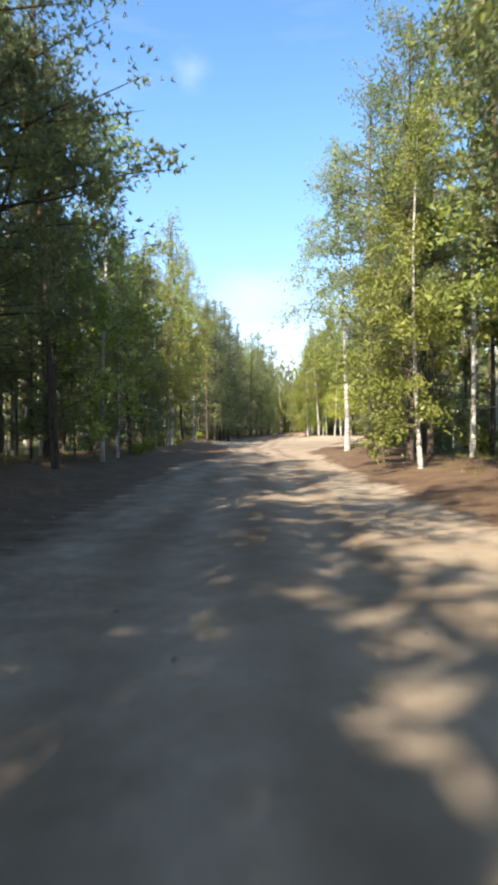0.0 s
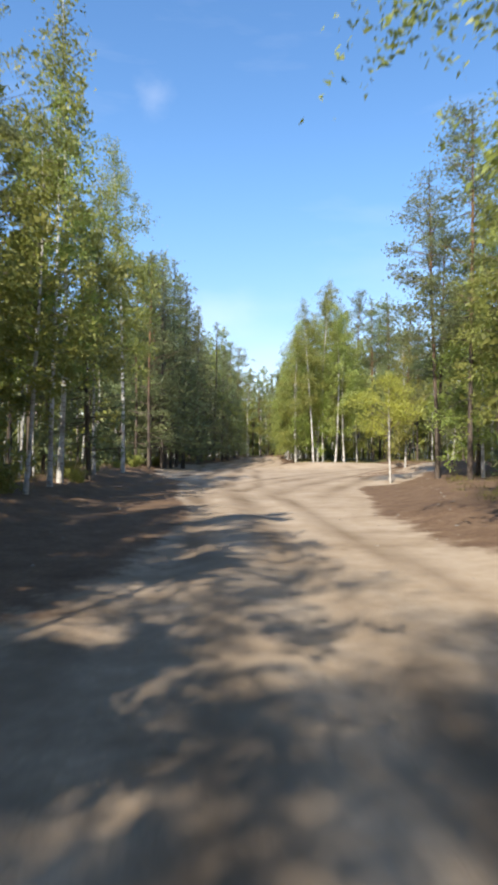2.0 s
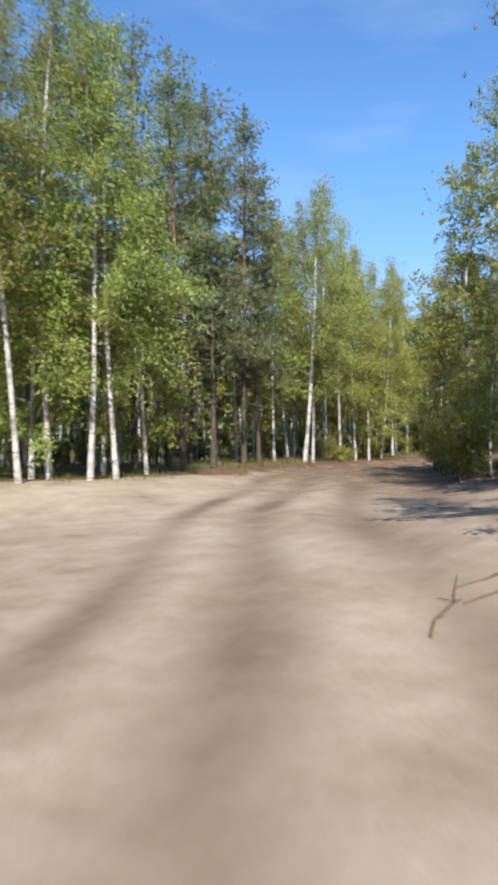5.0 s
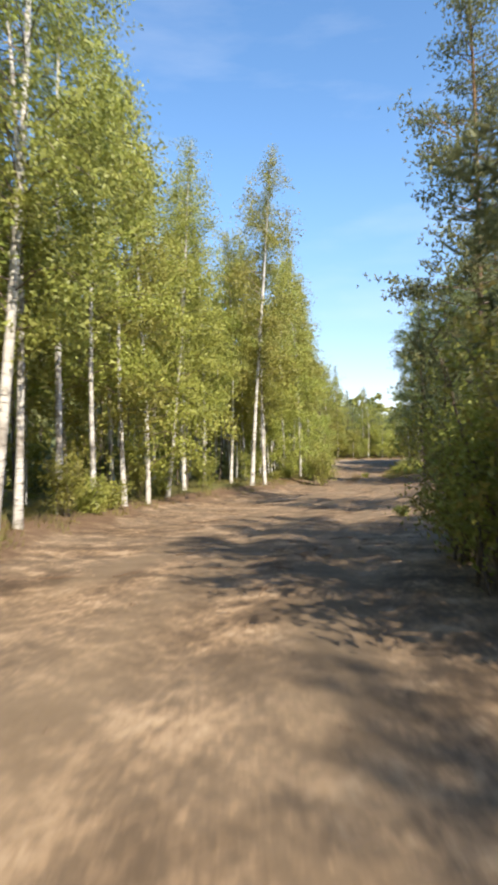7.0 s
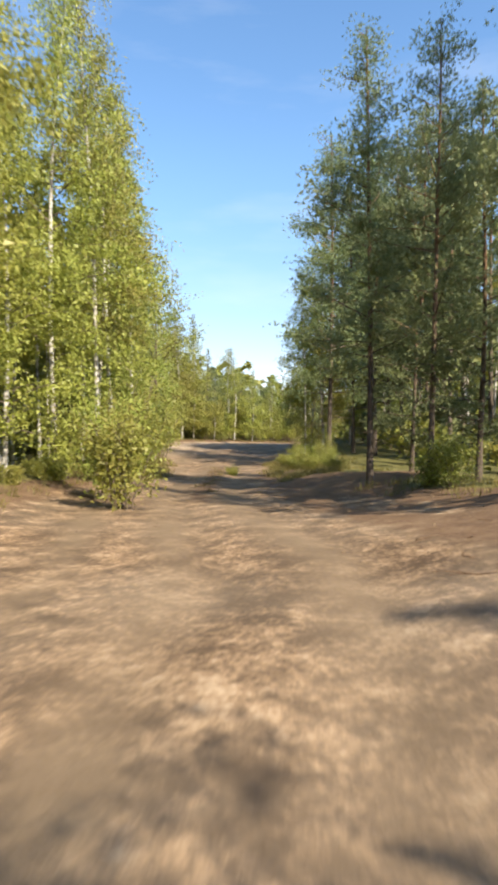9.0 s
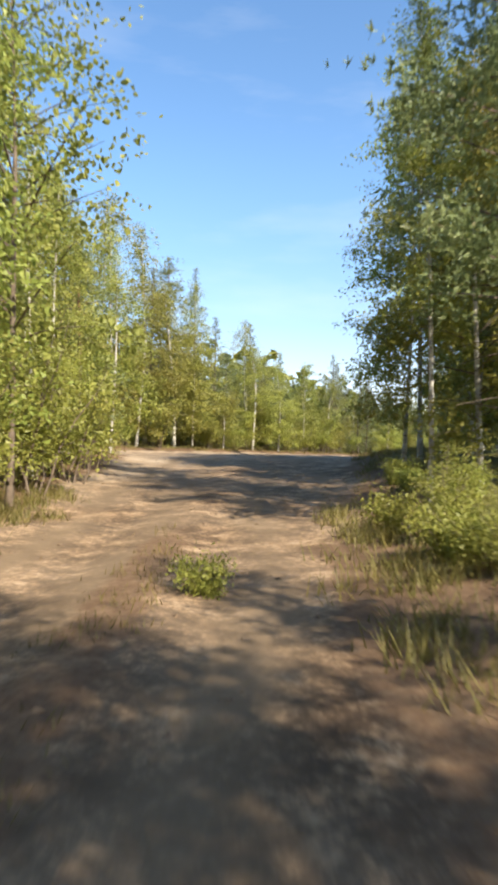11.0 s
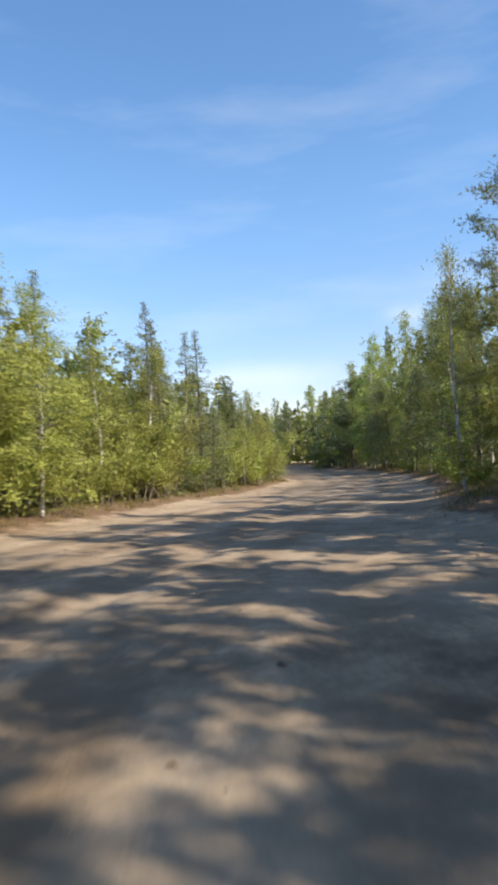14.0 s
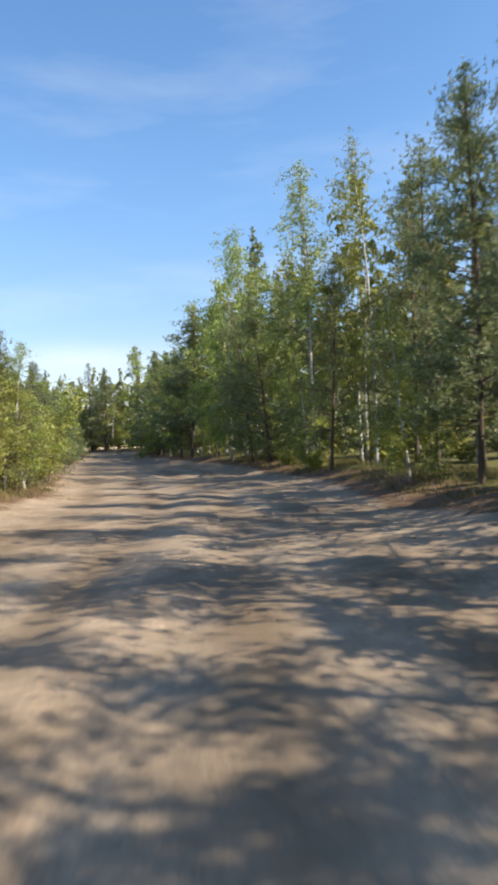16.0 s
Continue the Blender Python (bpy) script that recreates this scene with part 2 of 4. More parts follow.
M_BIRCH = birch_bark_material()
M_PINE = bark_material("pine_bark", (0.15, 0.115, 0.09), (0.30, 0.16, 0.075), (0.05, 0.038, 0.03))
M_SPRUCE = bark_material("spruce_bark", (0.13, 0.105, 0.085), (0.14, 0.11, 0.085), (0.05, 0.04, 0.032))
M_TWIG = plain_material("twig_bark", (0.10, 0.075, 0.055), (0.22, 0.17, 0.13), 6.0)
M_BIRCH_LEAF = leaf_material("birch_leaves", (0.20, 0.24, 0.055), (0.30, 0.34, 0.085), (0.41, 0.43, 0.13), 0.38, 0.45, (0.43, 0.38, 0.09))
M_GOLD_LEAF = leaf_material("yellowing_leaves", (0.235, 0.25, 0.055), (0.34, 0.35, 0.085), (0.45, 0.435, 0.12), 0.38, 0.45, (0.44, 0.395, 0.10))
M_YELLOW_LEAF = leaf_material("yellow_leaves", (0.30, 0.30, 0.06), (0.40, 0.385, 0.08), (0.50, 0.46, 0.12), 0.38, 0.45, (0.55, 0.48, 0.09))
M_YOUNG_LEAF = leaf_material("young_leaves", (0.21, 0.235, 0.05), (0.32, 0.345, 0.085), (0.43, 0.42, 0.12), 0.38, 0.45, (0.44, 0.37, 0.085))
M_PINE_LEAF = leaf_material("pine_needles", (0.145, 0.18, 0.085), (0.235, 0.275, 0.125), (0.335, 0.365, 0.17), 0.34, 0.5, (0.31, 0.25, 0.12))
M_SPRUCE_LEAF = leaf_material("spruce_needles", (0.125, 0.16, 0.075), (0.205, 0.24, 0.11), (0.30, 0.32, 0.14), 0.34, 0.5, (0.25, 0.25, 0.11))
M_GRASS = leaf_material("dry_grass", (0.11, 0.105, 0.03), (0.21, 0.185, 0.06), (0.31, 0.25, 0.10), 0.35)
M_GROUND = ground_material()
M_BRUSH = plain_material("dry_brushwood", (0.11, 0.062, 0.036), (0.24, 0.145, 0.085), 9.0)
M_STONE = plain_material("stone", (0.15, 0.125, 0.1), (0.30, 0.26, 0.21), 9.0)

M_CLOD = plain_material("clod", (0.08, 0.05, 0.03), (0.24, 0.165, 0.105), 14.0)

# ---------------------------------------------------------------- plan
# Middle lines of the sand roads with their half widths free of trees.
ROAD_A = [(-0.1, -70, 4.8), (-0.1, 0, 4.8), (-0.1, 40, 4.8), (0.3, 62, 5.0), (1.0, 80, 4.9), (3.8, 92, 3.9), (6.3, 115, 3.7), (8.0, 131, 3.6), (2.0, 150, 3.2), (-25.0, 185, 3.2)]
ROAD_B = [(0.2, 42, 5.0), (2.5, 53, 6.0), (7.0, 65, 6.5), (13.0, 74, 5.0), (18.6, 81, 3.9), (23.7, 85.3, 4.0), (29.0, 89.2, 5.2), (37.4, 93.6, 6.8),
          (46.6, 97.4, 5.6), (53.2, 103.0, 4.3), (62.2, 108.2, 3.0), (71.0, 113.6, 3.9), (80.6, 118.8, 5.0), (90.0, 120.8, 4.6), (100.0, 121.8, 4.4)]
ROAD_C = [(20, 150, 4.0), (60, 138, 4.5), (78, 127, 5.0), (90, 124.4, 5.8), (105, 123.8, 5.8), (120, 123.0, 5.4), (134, 123.1, 5.0), (160, 129.4, 4.6), (196, 136.0, 4.0), (208, 144.0, 3.5), (215, 175, 3.0)]
ROADS = [np.array(r, float) for r in (ROAD_A, ROAD_B, ROAD_C)]
# Height of the worn surface at stations along the drive.
STATIONS = np.array([(-0.4, -60, 0.0), (-0.4, -20, 0.0), (-0.4, 5, 0.0), (-0.5, 25, 0.0), (0, 45, 0.03), (2, 52, 0.05), (4, 58, 0.05), (1, 75, 0.1),
                     (4, 110, 0.2), (8, 160, 0.4), (10, 68, 0.12), (15, 76.5, 0.22), (18.6, 81, 0.36), (23.7, 85.3, 0.5), (29, 89, 0.28), (37, 93, 0.22),
                     (46, 97.2, 0.38), (54.2, 101.7, 0.5), (58.3, 104.6, 0.53), (62.5, 107.7, 0.58), (66.6, 110.5, 0.66), (71, 113.2, 1.0),
                     (75.8, 115.9, 1.45), (80.6, 118, 1.8), (86, 120, 2.0), (93, 122, 2.02), (107, 123, 2.0), (125, 124, 1.98), (160, 132, 2.2), (220, 146, 2.9),
                     (70, 131, 2.0), (84, 128, 2.05), (40, 142, 1.9), (100, 130, 2.1)])


def road_gap(x, y, road):
    """Distance from the middle line, the half width there, the signed side and the way along, for arrays of points."""
    best = np.full(x.shape, 1e9)
    half, side, along = np.zeros(x.shape), np.zeros(x.shape), np.zeros(x.shape)
    run = 0.0
    for (ax, ay, aw), (bx, by, bw) in zip(road[:-1], road[1:]):
        dx, dy = bx - ax, by - ay
        ln = math.hypot(dx, dy)
        u = np.clip(((x - ax) * dx + (y - ay) * dy) / ln ** 2, 0, 1)
        px, py = x - ax - u * dx, y - ay - u * dy
        d = np.hypot(px, py)
        near = d < best
        best = np.where(near, d, best)
        half = np.where(near, aw + (bw - aw) * u, half)
        side = np.where(near, (px * dy - py * dx) / ln, side)
        along = np.where(near, run + u * ln, along)
        run += ln
    return best, half, side, along


def open_gap(x, y):
    """Metres outside the open roads (negative on them)."""
    x, y = np.asarray(x, float), np.asarray(y, float)
    g = np.full(x.shape, 1e9)
    for road in ROADS:
        d, h, _, _ = road_gap(x, y, road)
        g = np.minimum(g, d - h)
    # the open sand where the roads part
    return np.minimum(g, np.hypot(x - 5.6, y - 72.6) - 6.4)


def north(x, y):
    """True on the far side of the wide road."""
    if x < 60 or y < 121:
        return False
    _, _, s, _ = road_gap(np.array([x]), np.array([y]), ROADS[2])
    return x < 118 or s[0] < 0


def smooth(a, b, v):
    u = np.clip((v - a) / (b - a), 0, 1)
    return u * u * (3 - 2 * u)


def waves(x, y, seed, scale):
    """Smooth uneven ground from a few crossed sines."""
    rng = np.random.RandomState(seed)
    out = np.zeros(np.shape(x))
    for k in range(7):
        a, f, ph = rng.uniform(0, 6.28), rng.uniform(0.6, 1.9) / scale, rng.uniform(0, 6.28)
        out = out + np.sin((x * math.cos(a) + y * math.sin(a)) * f * 6.28 + ph)
    return out / 7


def base_height(x, y):
    num, den = np.zeros(np.shape(x)), np.zeros(np.shape(x)) + 1e-12
    for sx, sy, sz in STATIONS:
        d2 = (x - sx) ** 2 + (y - sy) ** 2
        w = np.exp(-d2 / 40.0) + 0.004 / (1 + (d2 / 60.0) ** 2)
        num, den = num + w * sz, den + w
    return num / den


MOUNDS = [(13.8, 66.5, 0.75, 3.2), (17.5, 70.0, 0.5, 3.0), (10.6, 59.5, 0.35, 2.6), (41.5, 90.0, 0.8, 2.3), (36.5, 87.6, 0.55, 2.0), (46.0, 92.6, 0.6, 2.3), (50.5, 93.0, 0.6, 4.2), (44.0, 88.6, 0.6, 4.0), (38.6, 89.4, 0.3, 1.2), (43.4, 92.2, 0.28, 1.1), (36.0, 84.6, 0.3, 3.5), (-6.0, 84.0, 0.35, 3.0), (5.4, 33.0, 0.22, 2.5),
          (115.0, 117.3, 0.25, 2.2), (121.5, 117.6, 0.3, 2.5)]


def height(x, y):
    x, y = np.asarray(x, float), np.asarray(y, float)
    g = open_gap(x, y)
    z = base_height(x, y) + 0.42 * smooth(-1.9, 1.6, g) + 0.10 * waves(x, y, 3, 9.0) * smooth(-2.5, 2.0, g) + 0.16 * waves(x, y, 4, 2.7) * smooth(-0.5, 4, g)
    for mx, my, mh, mr in MOUNDS:
        z = z + mh * np.exp(-((x - mx) ** 2 + (y - my) ** 2) / mr ** 2)
    z = z + 0.012 * waves(x, y, 5, 3.1) + 0.009 * waves(x, y, 6, 1.1) + 0.006 * waves(x, y, 8, 0.6)
    for road in ROADS:
        d, h, s, a = road_gap(x, y, road)
        inside = smooth(0.5, -1.0, d - h) * worn_in(road, a)
        wob = s + 0.25 * np.sin(a * 0.21) + 0.12 * np.sin(a * 0.57)
        for lane in (-0.85, 0.85):
            z = z - 0.05 * inside * np.exp(-((wob - lane) / 0.28) ** 2)
        z = z + 0.03 * inside * np.exp(-(wob / 0.35) ** 2)
    return z

# spots kept free of random trees: round ones (x, y, radius) and strips (x0, x1, y0, y1)
CLEAR_SPOTS = ((64.2, 104.4, 2.6), (23.6, 80.3, 3.0), (-7.5, 60, 5.0), (-6.0, 65, 3.4), (25, 91.6, 3.4),
               (22.5, 89.6, 2.6), (12, 62, 6.5), (63, 97.5, 7.0), (70.8, 108.6, 3.6), (75.5, 111, 2.6),
               (57, 91, 4.5), (42, 87, 6.5), (50, 91.5, 5.5), (36, 84, 4.5), (54.2, 97.1, 2.0))
CLEAR_STRIPS = ((4.5, 14.5, 74, 86), (4.5, 9.6, 74, 102), (1, 7.4, 34, 62), (1, 9.8, 42, 62), (77, 95, 111.5, 121), (94.9, 106, 114.5, 121))


def kept_clear(x, y):
    return (any(math.hypot(x - a, y - b) < r for a, b, r in CLEAR_SPOTS)
            or any(a < x < b and c < y < d for a, b, c, d in CLEAR_STRIPS))


def height_at(x, y):
    return float(height(np.array([x]), np.array([y]))[0])


def worn_in(road, a):
    """Fades ruts in and out at the two ends of a road."""
    end = float(np.sum(np.hypot(*np.diff(road[:, :2], axis=0).T)))
    return smooth(0.0, 9.0, a) * smooth(end, end - 12.0, a)


def sand_mask(x, y):
    """1 on worn sand, 0 under the trees."""
    g = open_gap(x, y) + 1.5 * smooth(50, 38, y) * (0.45 + 0.55 * smooth(1.5, -1.0, x))
    # left term: brown soil, partly painting in the tree shadow; right term: bank soil
    g = g + 2.7 * smooth(70, 52, y) * smooth(26, 42, y) * smooth(1.6, -2.2, x) + 2.8 * smooth(59, 50, y) * smooth(30, 42, y) * smooth(3.4, 6.8, x)
    bare = 4.5 * np.exp(-(((x - 9.0) / 7.5) ** 2 + ((y - 79.5) / 3.6) ** 2))
    litter_bank = np.exp(-((x - 128.0) / 8.0) ** 2 - ((y - 117.0) / 1.5) ** 2)
    _, _, s, _ = road_gap(x, y, ROADS[1])
    ridge = np.exp(-((s + 0.1) / 0.34) ** 2) * smooth(50, 55, x) * smooth(69, 64, x) + 0.8 * np.exp(-((s - 2.4) / 0.8) ** 2) * smooth(46, 52, x) * smooth(70, 63, x)
    berm = np.exp(-((y - 90.9 - 0.42 * (x - 43.0)) / 2.3) ** 2) * smooth(33, 37, x) * smooth(55, 49, x)
    return smooth(0.6, -1.9, g - bare) - 1.2 * berm - 0.9 * ridge - 1.3 * litter_bank + 0.12 * waves(x, y, 11, 6.0)


def bare_patch(x, y):
    """1 on the trodden brown litter beside the branch track, before the weeds begin."""
    return smooth(3.4, 2.2, np.hypot(x - 59.4, y - 101.4) + 0.5 * waves(x, y, 15, 1.6))


def grass_mask(x, y):
    """1 where moss, lingonberry and grass cover the soil; the verges of the first road are bare brown soil."""
    g = open_gap(x, y)
    bare = np.where(y < 74, 1.0, 0.25) * np.where(x < 26, 1.0, 0.6)
    return (smooth(-0.6, 1.2, g - 2.6 * bare) + 0.2 * waves(x, y, 12, 4.0)) * (1 - 0.9 * bare_patch(x, y))


def rust_shade_mask(x, y):
    """The branch track is cut into browner sand than the main roads; those are browned to tint their shade."""
    d, h, _, _ = road_gap(x, y, ROADS[1])
    # left half of the first road: stained sand, with the shade's brown painted in
    first = 0.5 * smooth(1.0, -3.0, x) * smooth(48, 30, y)
    # the wide road is coloured browner so its shade comes out warm
    wide_road = 0.42 * smooth(70, 84, x) * smooth(113.0, 117.0, y)
    return first + wide_road + smooth(12, 22, x) * smooth(92, 72, x) * smooth(118.0, 112.0, y - 0.2 * (x - 60)) + 0.25 * waves(x, y, 14, 5.0)


def track_mask(x, y):
    """Damp strips that wheels have pressed, along both roads, where they cross at the fork too."""
    out = np.zeros(np.shape(x))
    for road, lanes in zip(ROADS, (((-2.1, 0.25), (-0.75, 0.34), (0.55, 0.4), (1.9, 0.25)), ((-2.2, 0.3), (-0.85, 0.42), (0.85, 0.46), (2.6, 0.4)), ((-2.6, 0.3), (-0.9, 0.35), (0.9, 0.35), (2.4, 0.3)))):
        d, h, s, a = road_gap(x, y, road)
        wob = s + 0.35 * np.sin(a * 0.16 + 1.0) + 0.14 * np.sin(a * 0.43)
        inside = smooth(0.2, -1.2, d - h) * worn_in(road, a)
        for lane, wide in lanes:
            out = np.maximum(out, inside * np.exp(-((wob - lane) / wide) ** 2) * (0.75 + 0.25 * np.sin(a * 0.7 + lane * 5)))
    return out


def mesh_from(name, verts, faces, mat, smooth_it=False):
    me = bpy.data.meshes.new(name)
    me.from_pydata(np.asarray(verts).tolist(), [], np.asarray(faces).tolist() if isinstance(faces, np.ndarray) else faces)
    for k in (mat if isinstance(mat, (list, tuple)) else [mat]):
        me.materials.append(k)
    if smooth_it:
        me.polygons.foreach_set("use_smooth", [True] * len(me.polygons))
    me.update()
    return me


def sheet(name, xs, ys, keep=None, drop=None):
    gx, gy = np.meshgrid(xs, ys)
    x, y = gx.ravel(), gy.ravel()
    z = height(x, y)
    if drop is not None:
        z = z + drop(x, y)
    nx, ny = len(xs), len(ys)
    i = (np.arange(ny - 1)[:, None] * nx + np.arange(nx - 1)).ravel()
    f = np.stack([i, i + 1, i + nx + 1, i + nx], 1)
    if keep is not None:
        ok = keep(x, y)
        f = f[ok[f].all(1)]
    used = np.unique(f)
    at = np.zeros(len(x), int)
    at[used] = np.arange(len(used))
    x, y, z, f = x[used], y[used], z[used], at[f]
    me = mesh_from(name, np.stack([x, y, z], 1), f, M_GROUND, True)
    for key, val in (("sand", sand_mask(x, y)), ("grass", grass_mask(x, y)), ("rust", rust_shade_mask(x, y)), ("track", track_mask(x, y))):
        a = me.attributes.new(key, "FLOAT", "POINT")
        a.data.foreach_set("value", val.astype(np.float32))
    return tagged(new(name, me), kind="structure")


def core(x, y):
    """The stretch of worn road that is driven and seen near by, drawn finer."""
    g = open_gap(x, y)
    near = (np.abs(x) < 14) & (y > -8) & (y < 100) | (x > 4) & (x < 150) & (y > 55)
    return (g < 1.2) & near


far = np.array([45, 70, 120, 220, 450, 1000, 3000.0])
xs = np.concatenate([-30 - far[::-1] + 30, np.arange(-30, 226, 1.25), 226 + far - 20])
ys = np.concatenate([-40 - far[::-1] + 30, np.arange(-40, 190, 1.25), 190 + far - 20])
ground = sheet("ground", xs, ys, drop=lambda x, y: -0.07 * (core(x, y) & (open_gap(x, y) < 0.2)))
tagged(ground, "forest floor of brown litter, moss and dry grass", "ground")
road = sheet("road", np.arange(-14, 152, 0.27), np.arange(-8, 140, 0.27), keep=core, drop=lambda x, y: -0.13 * smooth(0.3, 1.1, open_gap(x, y)))
tagged(road, "rutted pale sand forest road with wheel tracks", "road")


# ---------------------------------------------------------------- tree building
class Build:
    """Gathers tubes and leaves as arrays."""

    def __init__(self):
        self.v, self.f, self.n = [], [], 0

    def add(self, v, f):
        self.v.append(np.asarray(v, float))
        self.f.extend((np.asarray(f) + self.n).tolist())
        self.n += len(v)

    def tube(self, pts, rad, sides):
        pts, rad = np.asarray(pts, float), np.asarray(rad, float)
        d = np.gradient(pts, axis=0)
        d /= np.linalg.norm(d, axis=1)[:, None] + 1e-9
        ref = np.where(np.abs(d[:, 2:3]) > 0.9, np.array([[1.0, 0, 0]]), np.array([[0, 0, 1.0]]))
        a = np.cross(d, ref)
        a /= np.linalg.norm(a, axis=1)[:, None] + 1e-9
        b = np.cross(d, a)
        ang = np.arange(sides) * 2 * math.pi / sides
        ring = pts[:, None] + rad[:, None, None] * (np.cos(ang)[None, :, None] * a[:, None] + np.sin(ang)[None, :, None] * b[:, None])
        k = len(pts)
        i = np.arange((k - 1) * sides)
        j = i // sides * sides + (i + 1) % sides
        self.add(ring.reshape(-1, 3), np.stack([i, j, j + sides, i + sides], 1))

    def leaves(self, c, size, rng, stretch=1.5, droop=0.0, oval=False):
        """Pointed oval leaves round the given centres, turned at random."""
        n = len(c)
        if not n:
            return
        u = rng.normal(size=(n, 3))
        u[:, 2] -= droop
        u /= np.linalg.norm(u, axis=1)[:, None]
        w = np.cross(u, rng.normal(size=(n, 3)))
        w /= np.linalg.norm(w, axis=1)[:, None]
        s = np.reshape(size, (-1, 1)) * rng.uniform(0.6, 1.3, (n, 1))
        if oval:
            n6 = np.cross(u, w) * s * 0.12
            v = np.stack([c - u * s * 0.6, c - u * s * 0.1 + w * s * 0.5 + n6, c + u * s * 0.35 + w * s * 0.38 + n6, c + u * s * 0.75, c + u * s * 0.35 - w * s * 0.38 + n6, c - u * s * 0.1 - w * s * 0.5 + n6], 1).reshape(-1, 3)
            i = np.arange(n) * 6
            self.add(v, np.stack([i, i + 1, i + 2, i + 3], 1))
            self.f.extend((np.stack([i, i + 3, i + 4, i + 5], 1) + self.n - len(v)).tolist())
            return
        v = np.stack([c - u * s * stretch * 0.5 + w * s * 0.4, c - u * s * stretch * 0.35 - w * s * 0.4, c + u * s * stretch * 0.6], 1).reshape(-1, 3)
        i = np.arange(n) * 3
        self.add(v, np.stack([i, i + 1, i + 2], 1))

    def tufts(self, c, way, size, rng, blades=6, slim=0.16):
        """Bundles of needles that spread from each centre along its shoot."""
        n = len(c)
        c, way = np.repeat(c, blades, 0), np.repeat(way, blades, 0)
        u = way * 0.7 + rng.normal(size=(n * blades, 3)) * 0.75
        u /= np.linalg.norm(u, axis=1)[:, None]
        w = np.cross(u, rng.normal(size=u.shape))
        w /= np.linalg.norm(w, axis=1)[:, None]
        s = np.repeat(np.broadcast_to(np.reshape(size, (-1, 1)), (n, 1)), blades, 0) * rng.uniform(0.6, 1.25, (len(u), 1))
        v = np.stack([c - w * s * slim, c + w * s * slim, c + u * s], 1).reshape(-1, 3)
        i = np.arange(n * blades) * 3
        self.add(v, np.stack([i, i + 1, i + 2], 1))

    def mesh(self, name, mat, smooth_it=False):
        return mesh_from(name, np.concatenate(self.v), self.f, mat, smooth_it)

    def join(self, other):
        """The crown's leaves and limbs as one mesh, with the limbs' bark in the second slot."""
        self.split = len(self.f)
        if other.n:
            self.add(np.concatenate(other.v), other.f)
        return self


def trunk_line(h, rng, bend, lean=(0, 0), k=11):
    t = np.linspace(0, 1, k)
    a, b = rng.uniform(0, 6.28, 2)
    x = bend * (np.sin(t * 3.1 + a) - math.sin(a)) + lean[0] * t + bend * 0.3 * np.sin(t * 9 + b) * t
    y = bend * (np.cos(t * 2.7 + b) - math.cos(b)) + lean[1] * t
    return np.stack([x, y, t * h], 1)


def on_line(line, t):
    u = np.clip(np.asarray(t) * (len(line) - 1), 0, len(line) - 1.001)
    i = u.astype(int)
    return line[i] + (line[i + 1] - line[i]) * (u - i)[..., None]


def limb_curve(p, ang, length, rise, sag, k=5):
    t = np.linspace(0, 1, k)
    out = np.array([math.cos(ang), math.sin(ang)])
    pts = np.zeros((k, 3))
    pts[:, :2] = p[:2] + out * (length * t[:, None])
    pts[:, 2] = p[2] + length * (rise * t - sag * t * t)
    return pts


def on_curves(curves, pick, t):
    """Points at t along the picked ones of equally divided curves."""
    c = np.array(curves)
    u = np.clip(t * (c.shape[1] - 1), 0, c.shape[1] - 1.001)
    i = u.astype(int)
    return c[pick, i] + (c[pick, i + 1] - c[pick, i]) * (u - i)[:, None]


